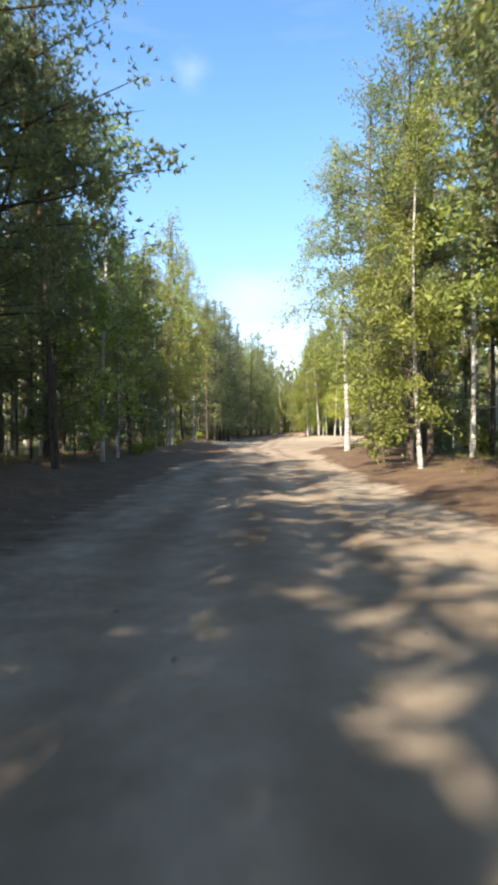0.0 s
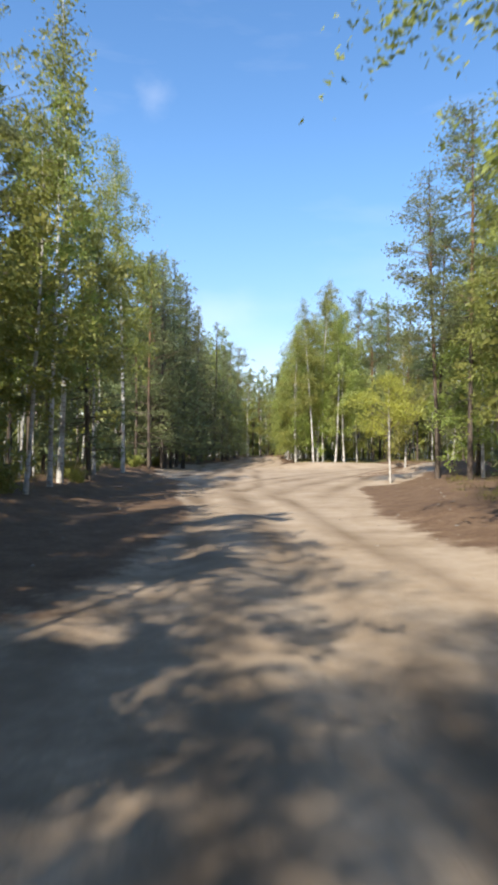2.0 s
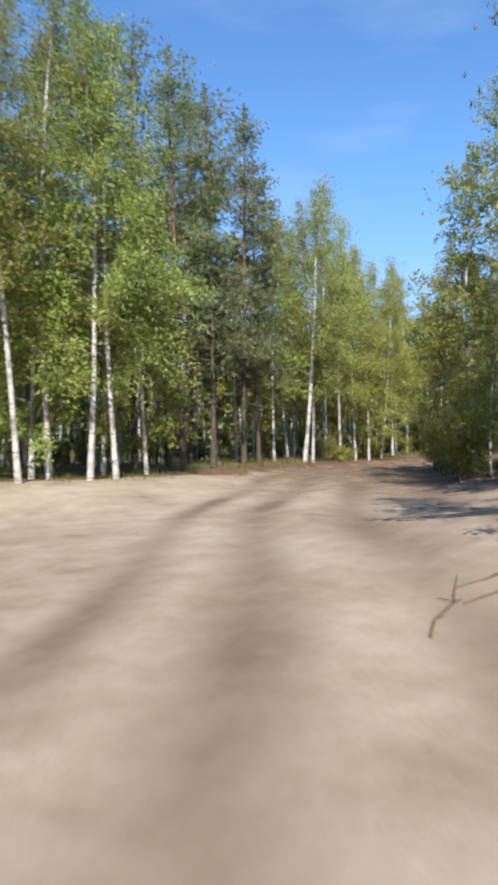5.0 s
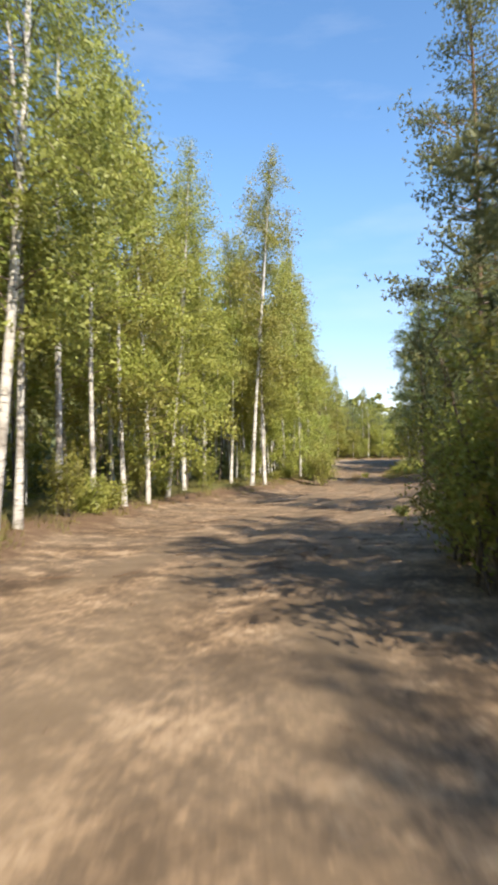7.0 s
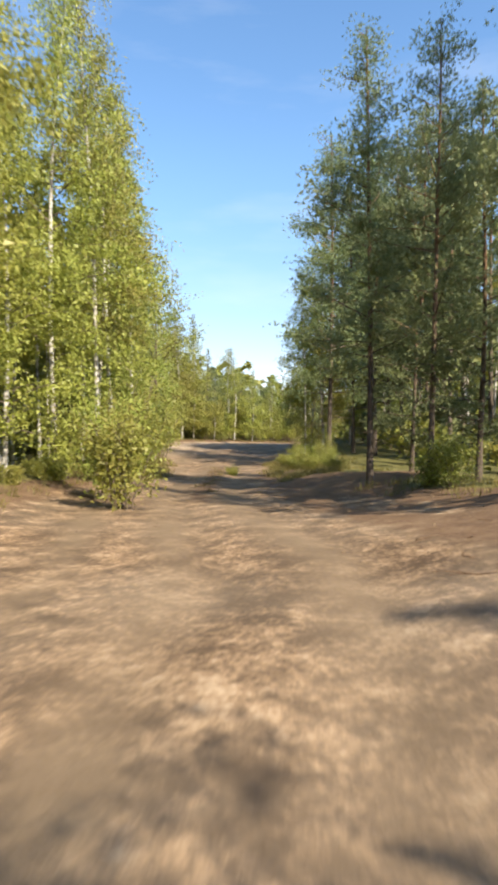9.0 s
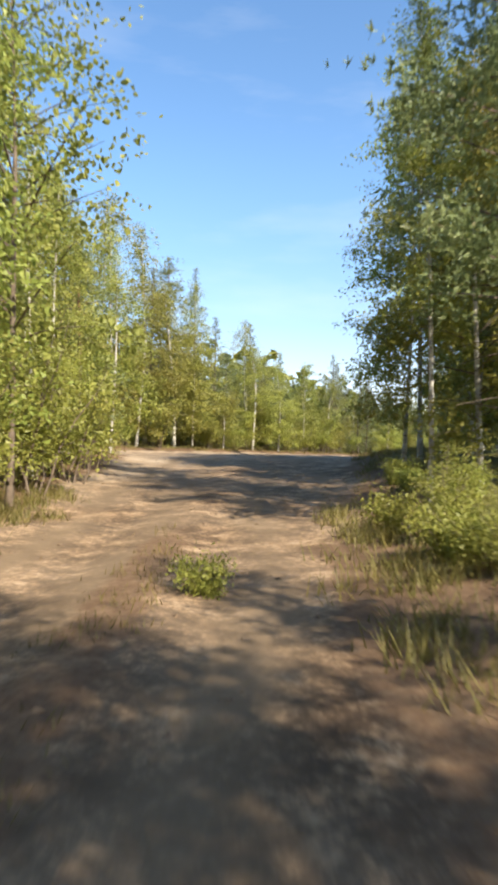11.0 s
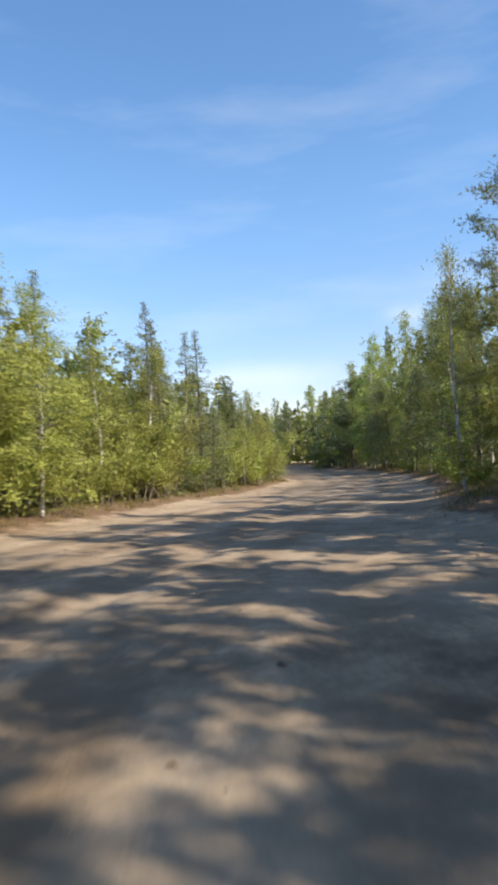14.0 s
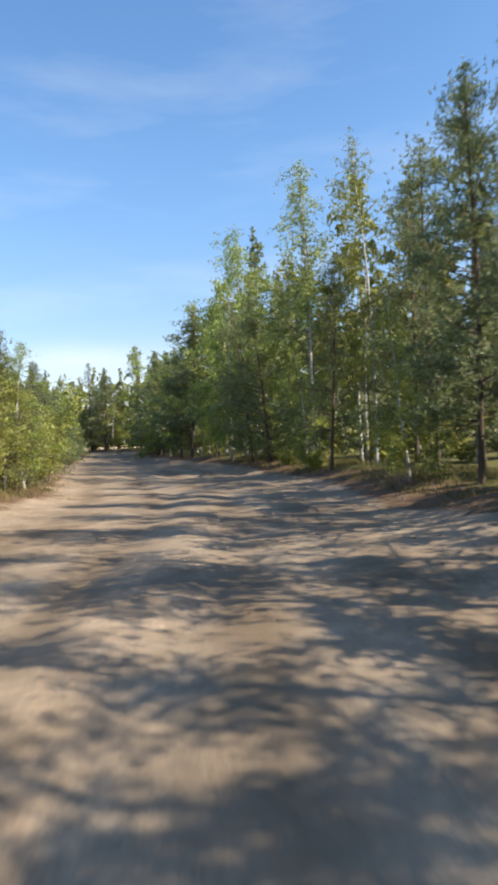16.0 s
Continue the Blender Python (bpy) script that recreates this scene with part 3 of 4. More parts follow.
def birch_parts(seed, h, start, spread, leaves, size, bend=0.25, lean=(0, 0), r0=None, limbs=42, sag=0.55, sides=8, rings=11, oval=False):
    """A tapered trunk, limbs that rise and arch over, and leaves in hanging sprays."""
    rng = np.random.RandomState(seed)
    line = trunk_line(h, rng, bend, lean, rings)
    r0 = r0 or 0.022 + 0.0038 * h
    tr, li, cr = Build(), Build(), Build()
    t = np.linspace(0, 1, rings)
    rad = r0 * (1 - t) ** 0.85 + 0.010
    rad[0] *= 1.35
    base = line.copy()
    base[0, 2] -= 0.35
    tr.tube(base, rad, sides)
    weights, curves = [], []
    for k in range(limbs):
        u = start + (0.985 - start) * ((k + rng.uniform(0, 1)) / limbs)
        w = (u - start) / (1 - start)
        ln = 1.2 * spread * (0.06 + (1 - w) ** 0.6) * min(1.0, 0.6 + 2.0 * w) * rng.uniform(0.6, 1.2)
        ln = max(ln, 0.3)
        c = limb_curve(on_line(line, u), rng.uniform(0, 6.283), ln, rng.uniform(0.45, 1.0), rng.uniform(0.5, 1.4) * sag, 4)
        li.tube(c, np.linspace(0.009 + 0.007 * ln, 0.004, 4), 3)
        curves.append(c)
        weights.append(ln)
    weights = np.array(weights) ** 0.95
    weights = weights / sum(weights)
    sprays = max(20, leaves // 13)
    pick = rng.choice(len(curves), sprays, p=weights)
    t = rng.uniform(0.1, 1.0, sprays) ** 0.7
    root = on_curves(curves, pick, t) + rng.normal(size=(sprays, 3)) * (0.06 + 0.12 * t[:, None])
    way = (np.array(curves)[pick, -1] - np.array(curves)[pick, 0]) * 0.25 + rng.normal(size=(sprays, 3)) * 0.22
    way[:, 2] -= rng.uniform(0.1, 0.9, sprays) * sag * 1.3
    at = rng.randint(0, sprays, leaves)
    c = root[at] + way[at] * rng.uniform(0, 1, (leaves, 1)) + rng.normal(size=(leaves, 3)) * 0.085
    top = rng.uniform(max(start, 0.72), 1, leaves // 14)
    c = np.concatenate([c, on_line(line, top) + rng.normal(size=(len(top), 3)) * 0.15])
    cr.leaves(c, size * np.clip(1.15 - 0.4 * (c[:, 2] / h - start) / (1 - start), 0.75, 1.15), rng, 1.4, 0.5, oval)
    return tr, li, cr


def pine_parts(seed, h, start, spread, tufts, size, bend=0.12, limbs=46, dead=16, blades=6, sides=8, cone=0.0, rings=11, slim=0.1, clump=16):
    """A tapered trunk, dead twigs low down, limbs, and needles in rounded clumps towards their ends."""
    rng = np.random.RandomState(seed)
    line = trunk_line(h, rng, bend, (0, 0), rings)
    r0 = 0.024 + 0.0046 * h
    tr, li, cr = Build(), Build(), Build()
    t = np.linspace(0, 1, rings)
    rad = r0 * (1 - t) ** 0.75 + 0.015
    rad[0] *= 1.3
    base = line.copy()
    base[0, 2] -= 0.35
    tr.tube(base, rad, sides)
    for k in range(dead):
        u = rng.uniform(0.08, start + 0.08)
        ln = rng.uniform(0.4, 1.7)
        c = limb_curve(on_line(line, u), rng.uniform(0, 6.283), ln, rng.uniform(-0.25, 0.3), rng.uniform(0, 0.4), 4)
        li.tube(c, np.linspace(0.014, 0.004, 4), 3)
    curves, weights = [], []
    for k in range(limbs):
        u = start + (0.99 - start) * ((k + rng.uniform(0, 1)) / limbs)
        w = (u - start) / (1 - start)
        shape = (1 - w) ** (0.3 + 0.45 * cone) * min(1.0, 0.65 + 2 * w) + 0.1 if cone else 0.45 + 0.75 * math.sin(math.pi * min(1, 0.2 + 0.8 * w)) * (1 - 0.5 * w)
        ln = max(0.3, spread * shape * rng.uniform(0.6, 1.25))
        c = limb_curve(on_line(line, u), rng.uniform(0, 6.283), ln, rng.uniform(0.0, 0.45) + 0.4 * w, rng.uniform(-0.2, 0.25), 4)
        li.tube(c, np.linspace(0.011 + 0.010 * ln, 0.006, 4), 3)
        curves.append(c)
        weights.append(ln)
    weights = np.array(weights) ** (0.6 if cone else 0.8)
    weights = weights / sum(weights)
    clumps = max(8, tufts // clump)
    pick = rng.choice(len(curves), clumps, p=weights)
    t = rng.uniform(0.3, 1.02, clumps) ** 0.85
    mid = on_curves(curves, pick, np.minimum(t, 1)) + rng.normal(size=(clumps, 3)) * 0.16
    way = np.array([curves[i][-1] - curves[i][0] for i in pick])
    way /= np.linalg.norm(way, axis=1)[:, None]
    way[:, 2] += 0.45
    # the leader is bushy up to its tip
    lead = 26 if cone else 14
    up = np.linspace(0.72 if cone else 0.86, 1.0, lead)
    mid = np.concatenate([mid, on_line(line, up) + rng.normal(size=(lead, 3)) * (0.9 if cone else 0.5) * (1.06 - up[:, None])])
    way = np.concatenate([way, np.repeat(np.array([[0.0, 0.0, 0.7]]), lead, 0) + rng.normal(size=(lead, 3)) * 0.4])
    c = np.repeat(mid, clump, 0)
    tight = np.concatenate([rng.uniform(0.75, 1.25, clumps), np.linspace(0.8, 0.25, lead)]).repeat(clump)[:, None]
    c = c + rng.normal(size=c.shape) * np.array([0.26, 0.26, 0.12]) * tight
    cr.tufts(c, np.repeat(way, clump, 0), size * np.clip(1.15 - 0.4 * (c[:, 2] / h - start) / (1 - start), 0.75, 1.15) * (0.45 + 0.55 * np.minimum(tight[:, 0], 1)), rng, blades, slim)
    return tr, li, cr


def spruce_parts(seed, h, start, spread, branches, size, blades=20, sides=8):
    rng = np.random.RandomState(seed)
    line = trunk_line(h, rng, 0.06)
    r0 = 0.03 + 0.0065 * h
    tr, li, cr = Build(), Build(), Build()
    t = np.linspace(0, 1, 11)
    rad = r0 * (1 - t) ** 0.9 + 0.012
    base = line.copy()
    base[0, 2] -= 0.35
    tr.tube(base, rad, sides)
    for k in range(branches):
        u = start + (0.995 - start) * ((k + rng.uniform(0, 1)) / branches) ** 0.85
        w = (u - start) / (1 - start)
        ln = max(0.22, spread * (0.02 + (1 - w) ** 0.95) * rng.uniform(0.75, 1.2))
        c = limb_curve(on_line(line, u), rng.uniform(0, 6.283), ln, rng.uniform(-0.25, 0.1) + 0.5 * w, rng.uniform(0.0, 0.3) - 0.1, 4)
        li.tube(c, np.linspace(0.008 + 0.009 * ln, 0.004, 4), 3)
        m = int(blades * (0.5 + ln / spread))
        tt = rng.uniform(0.1, 1.0, m) ** 0.65
        p = on_line(c, tt) + rng.normal(size=(m, 3)) * (0.05 + 0.12 * (1 - w))
        way = np.repeat(((c[-1] - c[0]) / ln)[None], m, 0) + np.array([0, 0, -0.35])
        cr.tufts(p, way, size * (1.0 - 0.6 * w), rng, 3, 0.15)
    return tr, li, cr


def bush_parts(seed, h, spread, stems, leaves, size):
    rng = np.random.RandomState(seed)
    st, cr = Build(), Build()
    curves = []
    for k in range(stems):
        a, ln = rng.uniform(0, 6.283), h * rng.uniform(0.6, 1.05)
        t = np.linspace(0, 1, 6)
        out = spread * rng.uniform(0.3, 1.0)
        off = rng.normal(size=2) * 0.14 * spread
        pts = np.stack([off[0] + math.cos(a) * out * t ** 1.4, off[1] + math.sin(a) * out * t ** 1.4, ln * t - 0.2], 1)
        pts[1:-1, :2] += rng.normal(size=(4, 2)) * 0.05
        st.tube(pts, np.linspace(0.012 + 0.005 * h, 0.004, 6), 4)
        curves.append(pts)
        for _ in range(4):
            u = rng.uniform(0.3, 0.9)
            c = limb_curve(on_line(pts, u), rng.uniform(0, 6.283), spread * rng.uniform(0.2, 0.5), rng.uniform(0.3, 1.0), 0.4, 3)
            st.tube(c, np.linspace(0.008, 0.003, 3), 3)
            curves.append(c)
    pick = rng.randint(0, len(curves), leaves)
    t = rng.uniform(0.2, 1, leaves)
    c = np.array([on_line(curves[i], v) for i, v in zip(pick, t)]) + rng.normal(size=(leaves, 3)) * 0.16 * (0.5 + spread * 0.5)
    c[:, 2] = np.maximum(c[:, 2], 0.08)
    cr.leaves(c, size, rng, 1.5, 0.2)
    return st, cr


def part(name, me, parent, label=""):
    ob = new(name, me)
    ob.parent = parent
    if label:
        ob["label"] = label
    return ob


def make_tree(name, parts, mats, label, category, group):
    wood, leaf = parts
    thing = new(name)
    tagged(thing, label, category, group)
    part("trunk" if category == "tree" else "stem", wood.mesh("trunk", mats[0], True), thing)
    me = leaf.mesh("crown", [mats[2], mats[1]])
    k = np.zeros(len(me.polygons), np.int32)
    k[leaf.split:] = 1
    me.polygons.foreach_set("material_index", k)
    part("crown", me, thing)
    return thing


PROTO, FIRST = {}, {}


def proto(key, name, shape, mats, label, category, group):
    """Keeps how a kind of tree is grown; it is grown when the first one is set."""
    PROTO[key] = [shape, name, mats, label, category, group]


def place(key, x, y, turn=0.0, scale=1.0, tall=1.0, tip=(0.0, 0.0), label=""):
    """Sets the next tree of a kind on the ground."""
    m = Matrix.Translation((x, y, height_at(x, y) - 0.03)) @ pose(0, 0, 0, tip[0], tip[1], 0) @ pose(0, 0, 0, 0, 0, turn) @ Matrix.Diagonal((scale, scale, scale * tall, 1))
    if key not in FIRST:
        shape, name, mats, says, category, group = PROTO[key]
        FIRST[key] = ob = make_tree(name, shape(), mats, says, category, group)
    else:
        ob = copy_thing(FIRST[key], Matrix.Identity(4))
    ob.matrix_basis = m
    if label:
        ob["label"] = label
    return ob


def grown(maker, *a, **k):
    """A call that grows a tree's trunk and its crown with the limbs in it."""
    def shape():
        p = maker(*a, **k)
        return (p[0], p[2].join(p[1])) if len(p) == 3 else (p[0], p[1].join(Build()))
    return shape


BIRCH_MATS, PINE_MATS, SPRUCE_MATS = (M_BIRCH, M_TWIG, M_BIRCH_LEAF), (M_PINE, M_PINE, M_PINE_LEAF), (M_SPRUCE, M_SPRUCE, M_SPRUCE_LEAF)
YOUNG_MATS, GOLD_MATS = (M_BIRCH, M_TWIG, M_YOUNG_LEAF), (M_BIRCH, M_TWIG, M_GOLD_LEAF)
BIRCH_SAYS = "slender white-barked birch with yellow-green leaves at the forest edge"
GOLD_SAYS = "slender birch with yellowing leaves beside the sand track"
PINE_SAYS = "tall pine with rusty trunk and dark green needles"
# near trees fine; those of the second row ("m") with fewer, larger leaves
for tag, many, big in (("f", 3.2, 0.52), ("", 1.6, 0.72), ("m", 0.72, 1.08)):
    few, needles, thick, broad = (0.6, 0.5, 1.4, 0.1) if tag == "m" else (1.0, 1.25, 0.9, 0.11) if tag == "" else (1.0, 2.6, 0.6, 0.16)
    for k, (h, st, sp, nl) in enumerate([(15, 0.24, 2.0, 5200), (14, 0.20, 2.1, 5200), (16, 0.30, 1.9, 5000), (12, 0.09, 2.0, 5000)]):
        grow = grown(birch_parts, 20 + k, h, st, sp, int(nl * many), 0.15 * big, limbs=int(58 * few))
        proto(f"birch{k}{tag}", "birch_tree", grow, BIRCH_MATS, BIRCH_SAYS, "tree", "birches")
        proto(f"gold{k}{tag}", "birch_tree", grow, GOLD_MATS, GOLD_SAYS, "tree", "birches")
    for k, (h, st, sp, nt) in enumerate([(15, 0.36, 1.8, 1750), (16, 0.42, 1.95, 1800), (14, 0.28, 1.8, 1850)]):
        proto(f"pine{k}{tag}", "pine_tree", grown(pine_parts, 40 + k, h, st, sp, int(nt * needles), 0.225 * thick, slim=broad, limbs=int(50 * few), dead=int(22 * few)), PINE_MATS, PINE_SAYS, "tree", "pines")
    for k, (h, st, sp, nt) in enumerate([(12, 0.10, 2.2, 2000), (9, 0.07, 1.9, 1700)]):
        proto(f"conepine{k}{tag}", "young_pine", grown(pine_parts, 50 + k, h, st, sp, int(nt * needles), 0.225 * thick, slim=broad, cone=1.0, limbs=int(64 * few), dead=8), PINE_MATS, "bushy young pine with branches down low", "tree", "pines")
    proto(f"edgepine{tag}", "pine_tree", grown(pine_parts, 58, 15, 0.26, 2.3, int(2300 * needles), 0.225 * thick, slim=broad, cone=1.0, limbs=int(66 * few), dead=int(40 * few)), PINE_MATS, "pointed pine with dead brown twigs below its crown", "tree", "pines")
    for k, (h, st, sp) in enumerate([(14, 0.08, 2.7), (11, 0.05, 2.5)]):
        proto(f"spruce{k}{tag}", "spruce_tree", grown(spruce_parts, 60 + k, h, st, sp, int(175 * max(few, 0.65)), 0.24 * thick), SPRUCE_MATS, "pointed dark green spruce with drooping branches", "tree", "spruces")
    for k, (h, st, sp, nl) in enumerate([(7, 0.08, 1.5, 3400), (5.2, 0.1, 1.4, 2700), (9, 0.1, 1.75, 4200)]):
        proto(f"young{k}{tag}", "young_birch", grown(birch_parts, 70 + k, h, st, sp, int(nl * many), 0.118 * big, 0.15, limbs=int(34 * few), sides=6), YOUNG_MATS, "thin young birch with bright yellow-green leaves", "tree", "young birches")
BUSH_MATS, BUSH_SAYS = (M_TWIG, M_TWIG, M_YOUNG_LEAF), "leafy willow bush on the road verge"
for k, (h, sp, ns, nl) in enumerate([(2.6, 1.2, 9, 2600), (1.5, 0.9, 8, 1900), (3.8, 1.5, 10, 3600)]):
    proto(f"bush{k}", "bush", grown(bush_parts, 80 + k, h, sp, ns, nl, 0.078), BUSH_MATS, BUSH_SAYS, "bush", "bushes")
proto("finebush", "bush", grown(bush_parts, 84, 3.8, 1.5, 12, 6500, 0.056), BUSH_MATS, BUSH_SAYS, "bush", "bushes")
proto("hero", "birch_tree", grown(birch_parts, 33, 15, 0.25, 2.2, 17000, 0.072, limbs=70, r0=0.115, sag=0.8), BIRCH_MATS, BIRCH_SAYS, "tree", "birches")
proto("yellowbirch", "young_birch", grown(birch_parts, 73, 6.2, 0.40, 2.0, 14000, 0.066, 0.15, limbs=44, sides=7, sag=0.3, r0=0.05), (M_BIRCH, M_TWIG, M_YELLOW_LEAF), "small yellow-leaved birch on the bare bank", "tree", "young birches")
proto("bushpine", "pine_tree", grown(pine_parts, 57, 16, 0.20, 2.9, 9500, 0.125, limbs=96, dead=44, cone=1.0, blades=6, slim=0.17, clump=24), PINE_MATS, PINE_SAYS, "tree", "pines")
proto("aspen", "aspen_tree", grown(birch_parts, 35, 9.5, 0.3, 2.3, 3600, 0.085, limbs=40, r0=0.06, sag=0.25, oval=True), (M_TWIG, M_TWIG, M_BIRCH_LEAF), "young aspen with large rounded leaves over the track", "tree", "")

# ---------------------------------------------------------------- trees that stand out
taken = []


def put(key, x, y, **k):
    taken.append((x, y))
    return place(key, x, y, **k)


put("hero", 4.7, 32.1, turn=10, scale=1.0, label="tall white birch standing alone on the road bank")
# unseen birches behind the start, added to cast shade on the near road
for x, y, k in ((-6.2, -3.0, 1.1), (-6.8, -7.2, 1.15), (-6.0, -11.5, 1.1), (-8.4, -1.0, 1.2), (-8.6, -9.5, 1.2), (-6.4, 1.6, 1.1)):
    put("birch1", x, y, turn=(y * 77) % 360, scale=k)
put("bushpine", -5.2, 13.6, turn=40, scale=1.0, label="dark pine with branches reaching over the road")
put("birch2f", -4.9, 60.0, turn=70, scale=1.08)
put("birch2f", 8.4, 80.6, turn=100, scale=0.85, tip=(0, -3.2), label="leaning white birch at the point where the roads part")
put("birch0f", 9.5, 82.2, turn=40, scale=1.05)
put("birch1f", 10.3, 80.9, turn=30, scale=0.97)
put("birch1f", 11.1, 81.0, turn=210, scale=0.93)
put("birch3f", 9.2, 83.4, turn=120, scale=1.05)
put("birch3f", 7.4, 84.2, turn=20, scale=1.0)
put("birch1f", 7.9, 86.8, turn=250, scale=0.95)
put("birch3", 8.0, 89.8, turn=160, scale=1.0)
put("birch3", 8.8, 93.0, turn=60, scale=1.0)
put("birch1", 10.2, 97.0, turn=60, scale=0.9)
put("birch0", 11.6, 84.2, turn=160, scale=0.92)
put("birch3", 12.6, 82.8, turn=310, scale=0.85)
put("edgepine", 14.4, 84.2, turn=10, scale=0.98)
put("edgepine", 16.0, 85.2, turn=100, scale=0.94)
put("edgepine", 18.2, 87.0, turn=200, scale=0.98)
put("edgepine", 19.9, 88.8, turn=290, scale=0.9)
put("pine2", 13.4, 86.4, turn=50, scale=1.1)
put("edgepine", 16.6, 88.8, turn=150, scale=1.08)
put("birch0", 22.4, 91.8, turn=80, scale=0.8)
put("hero", 24.9, 92.9, turn=20, scale=0.98, tip=(5.0, 4.6), label="leaning white birch trunk beside its upright twin")
put("birch0f", 25.6, 93.2, turn=190, scale=0.95)
put("yellowbirch", 8.1, 55.8, turn=40, scale=0.84, label="small yellow-leaved birch on the bare bank")
put("pine0f", 10.8, 57.0, turn=80, scale=0.85)
put("young2", 11.8, 65.8, turn=10, scale=0.9)
put("spruce0", -3.6, 70.5, turn=30, scale=1.05)
put("conepine0", -4.2, 67.6, turn=30, scale=1.15)
put("conepine0", -4.6, 72.6, turn=130, scale=1.25)
put("spruce0", -3.2, 75.0, turn=200, scale=1.12)
put("conepine0", -3.0, 79.0, turn=130, scale=1.3)
put("spruce1", -2.7, 83.5, turn=0, scale=0.95)
put("spruce0", -1.6, 91.5, turn=80, scale=1.1)
for x, y, k in ((-2.4, 77.4, 1.0), (-1.4, 87.4, 0.95), (0.2, 95.6, 1.0), (1.2, 101.0, 0.9), (-3.6, 73.6, 1.05), (2.0, 107.0, 0.9)):
    put("spruce0", x, y, turn=(y * 77) % 360, scale=k * 1.35, tall=0.78)
put("bushpine", 68.9, 106.3, turn=20, scale=0.95, label="big pine with dead lower branches beside the track")
put("young2f", 105.6, 118.0, turn=30, scale=0.78)
put("pine2", 108.0, 116.2, turn=30, scale=0.72)
put("birch1", 142.0, 118.4, turn=0, scale=0.92)
put("birch3", 150.0, 121.8, turn=0, scale=1.05)
put("birch3", 152.0, 121.0, turn=90, scale=1.0)
put("birch0", 137.8, 116.6, turn=120, scale=0.8)
for x, y, s in ((113.4, 116.7, 0.60), (115.2, 117.3, 0.67), (117.0, 116.5, 0.70), (119.0, 117.2, 0.70), (121.5, 117.2, 0.74), (124.0, 116.5, 0.7), (126.8, 116.9, 0.72), (130.0, 115.6, 0.8), (133.0, 115.8, 0.82), (136.0, 115.6, 0.8)):
    put("conepine0", x, y, turn=(x * 77) % 360, scale=s)
for key, x, y, s in (("gold3f", 87.4, 131.8, 1.08), ("spruce0", 90.6, 131.8, 0.8), ("gold1f", 94.3, 131.2, 0.78), ("gold3f", 101.6, 131.5, 0.8), ("spruce1", 106.7, 131.6, 0.73), ("spruce1", 104.6, 131.9, 0.62),
                     ("spruce1", 116.7, 131.4, 0.85), ("spruce1", 118.6, 131.6, 0.8), ("spruce1", 127.0, 131.8, 0.9), ("spruce1", 124.8, 131.9, 0.85), ("spruce1", 97.8, 132.0, 0.85)):
    put(key, x, y, turn=(x * 77) % 360, scale=s)
put("gold3", 88.0, 133.8, turn=70, scale=1.28)
put("gold3", 84.2, 134.6, turn=10, scale=1.3)
put("gold3", 86.0, 136.4, turn=110, scale=1.35)
put("gold3", 91.4, 132.8, turn=210, scale=1.18)
put("conepine0", 94.4, 133.6, turn=20, scale=1.08)
put("spruce0", 97.0, 133.2, turn=20, scale=0.92)
put("gold2f", 70.4, 108.2, turn=0, scale=0.6, tip=(0, 2))
put("young2f", 70.8, 107.4, turn=0, scale=0.9)
for x, y, k in ((72.8, 105.4, 1.1), (72.2, 103.0, 1.15), (74.8, 104.6, 1.15), (77.6, 102.0, 1.2), (73.4, 102.0, 1.2), (76.4, 104.4, 1.15), (75.0, 107.4, 1.0), (79.0, 106.6, 1.1), (71.8, 98.0, 1.2)):
    put("edgepine", x, y, turn=(x * 77) % 360, scale=k)
put("birch3f", 77.8, 111.2, turn=90, scale=0.9)
put("spruce1", 105.8, 134.0, turn=20, scale=0.95)
put("aspen", 66.2, 114.4, turn=20, scale=1.0)
put("bushpine", 54.4, 94.5, turn=0, scale=0.98)
put("bushpine", 36.4, 88.2, turn=0, scale=0.92, label="tall pine with branches reaching over the track")
for key, x, y, a, k, lean in (("gold0f", 30.2, 97.0, 40, 0.95, 0), ("gold1f", 32.4, 98.4, 140, 1.0, 0), ("gold3f", 34.4, 99.6, 240, 1.1, 0), ("gold2f", 36.4, 100.8, 340, 0.9, 5),
                          ("gold1f", 38.8, 102.4, 80, 0.95, 0), ("birch0f", 41.4, 103.8, 180, 0.95, 0), ("gold1f", 44.4, 104.8, 20, 0.95, 0),
                          ("gold0f", 35.6, 103.2, 10, 1.05, 0), ("gold1f", 39.6, 105.4, 50, 1.1, 0), ("gold0f", 43.0, 107.0, 90, 1.05, 0), ("birch1f", 47.4, 106.4, 130, 0.9, 0), ("gold1f", 32.4, 101.6, 170, 1.05, 0)):
    put(key, x, y, turn=a, scale=k, tip=(lean, lean))
put("edgepinef", 57.2, 100.2, turn=30, scale=0.82)
put("edgepinef", 55.8, 98.2, turn=130, scale=0.74)
put("edgepinef", 50.8, 94.0, turn=80, scale=0.8)
put("conepine0", 60.5, 100.0, turn=70, scale=0.75)
put("conepine0", 57.4, 97.4, turn=70, scale=0.85)
put("young2f", 69.4, 117.6, turn=15, scale=0.85)
put("young2f", 72.2, 119.8, turn=75, scale=0.95)
put("conepine1", 74.8, 121.6, turn=135, scale=0.9)
put("young2", 77.4, 122.6, turn=235, scale=0.85)
put("birch3", 71.0, 121.8, turn=5, scale=0.85)
put("birch3", 75.5, 124.2, turn=95, scale=0.8)


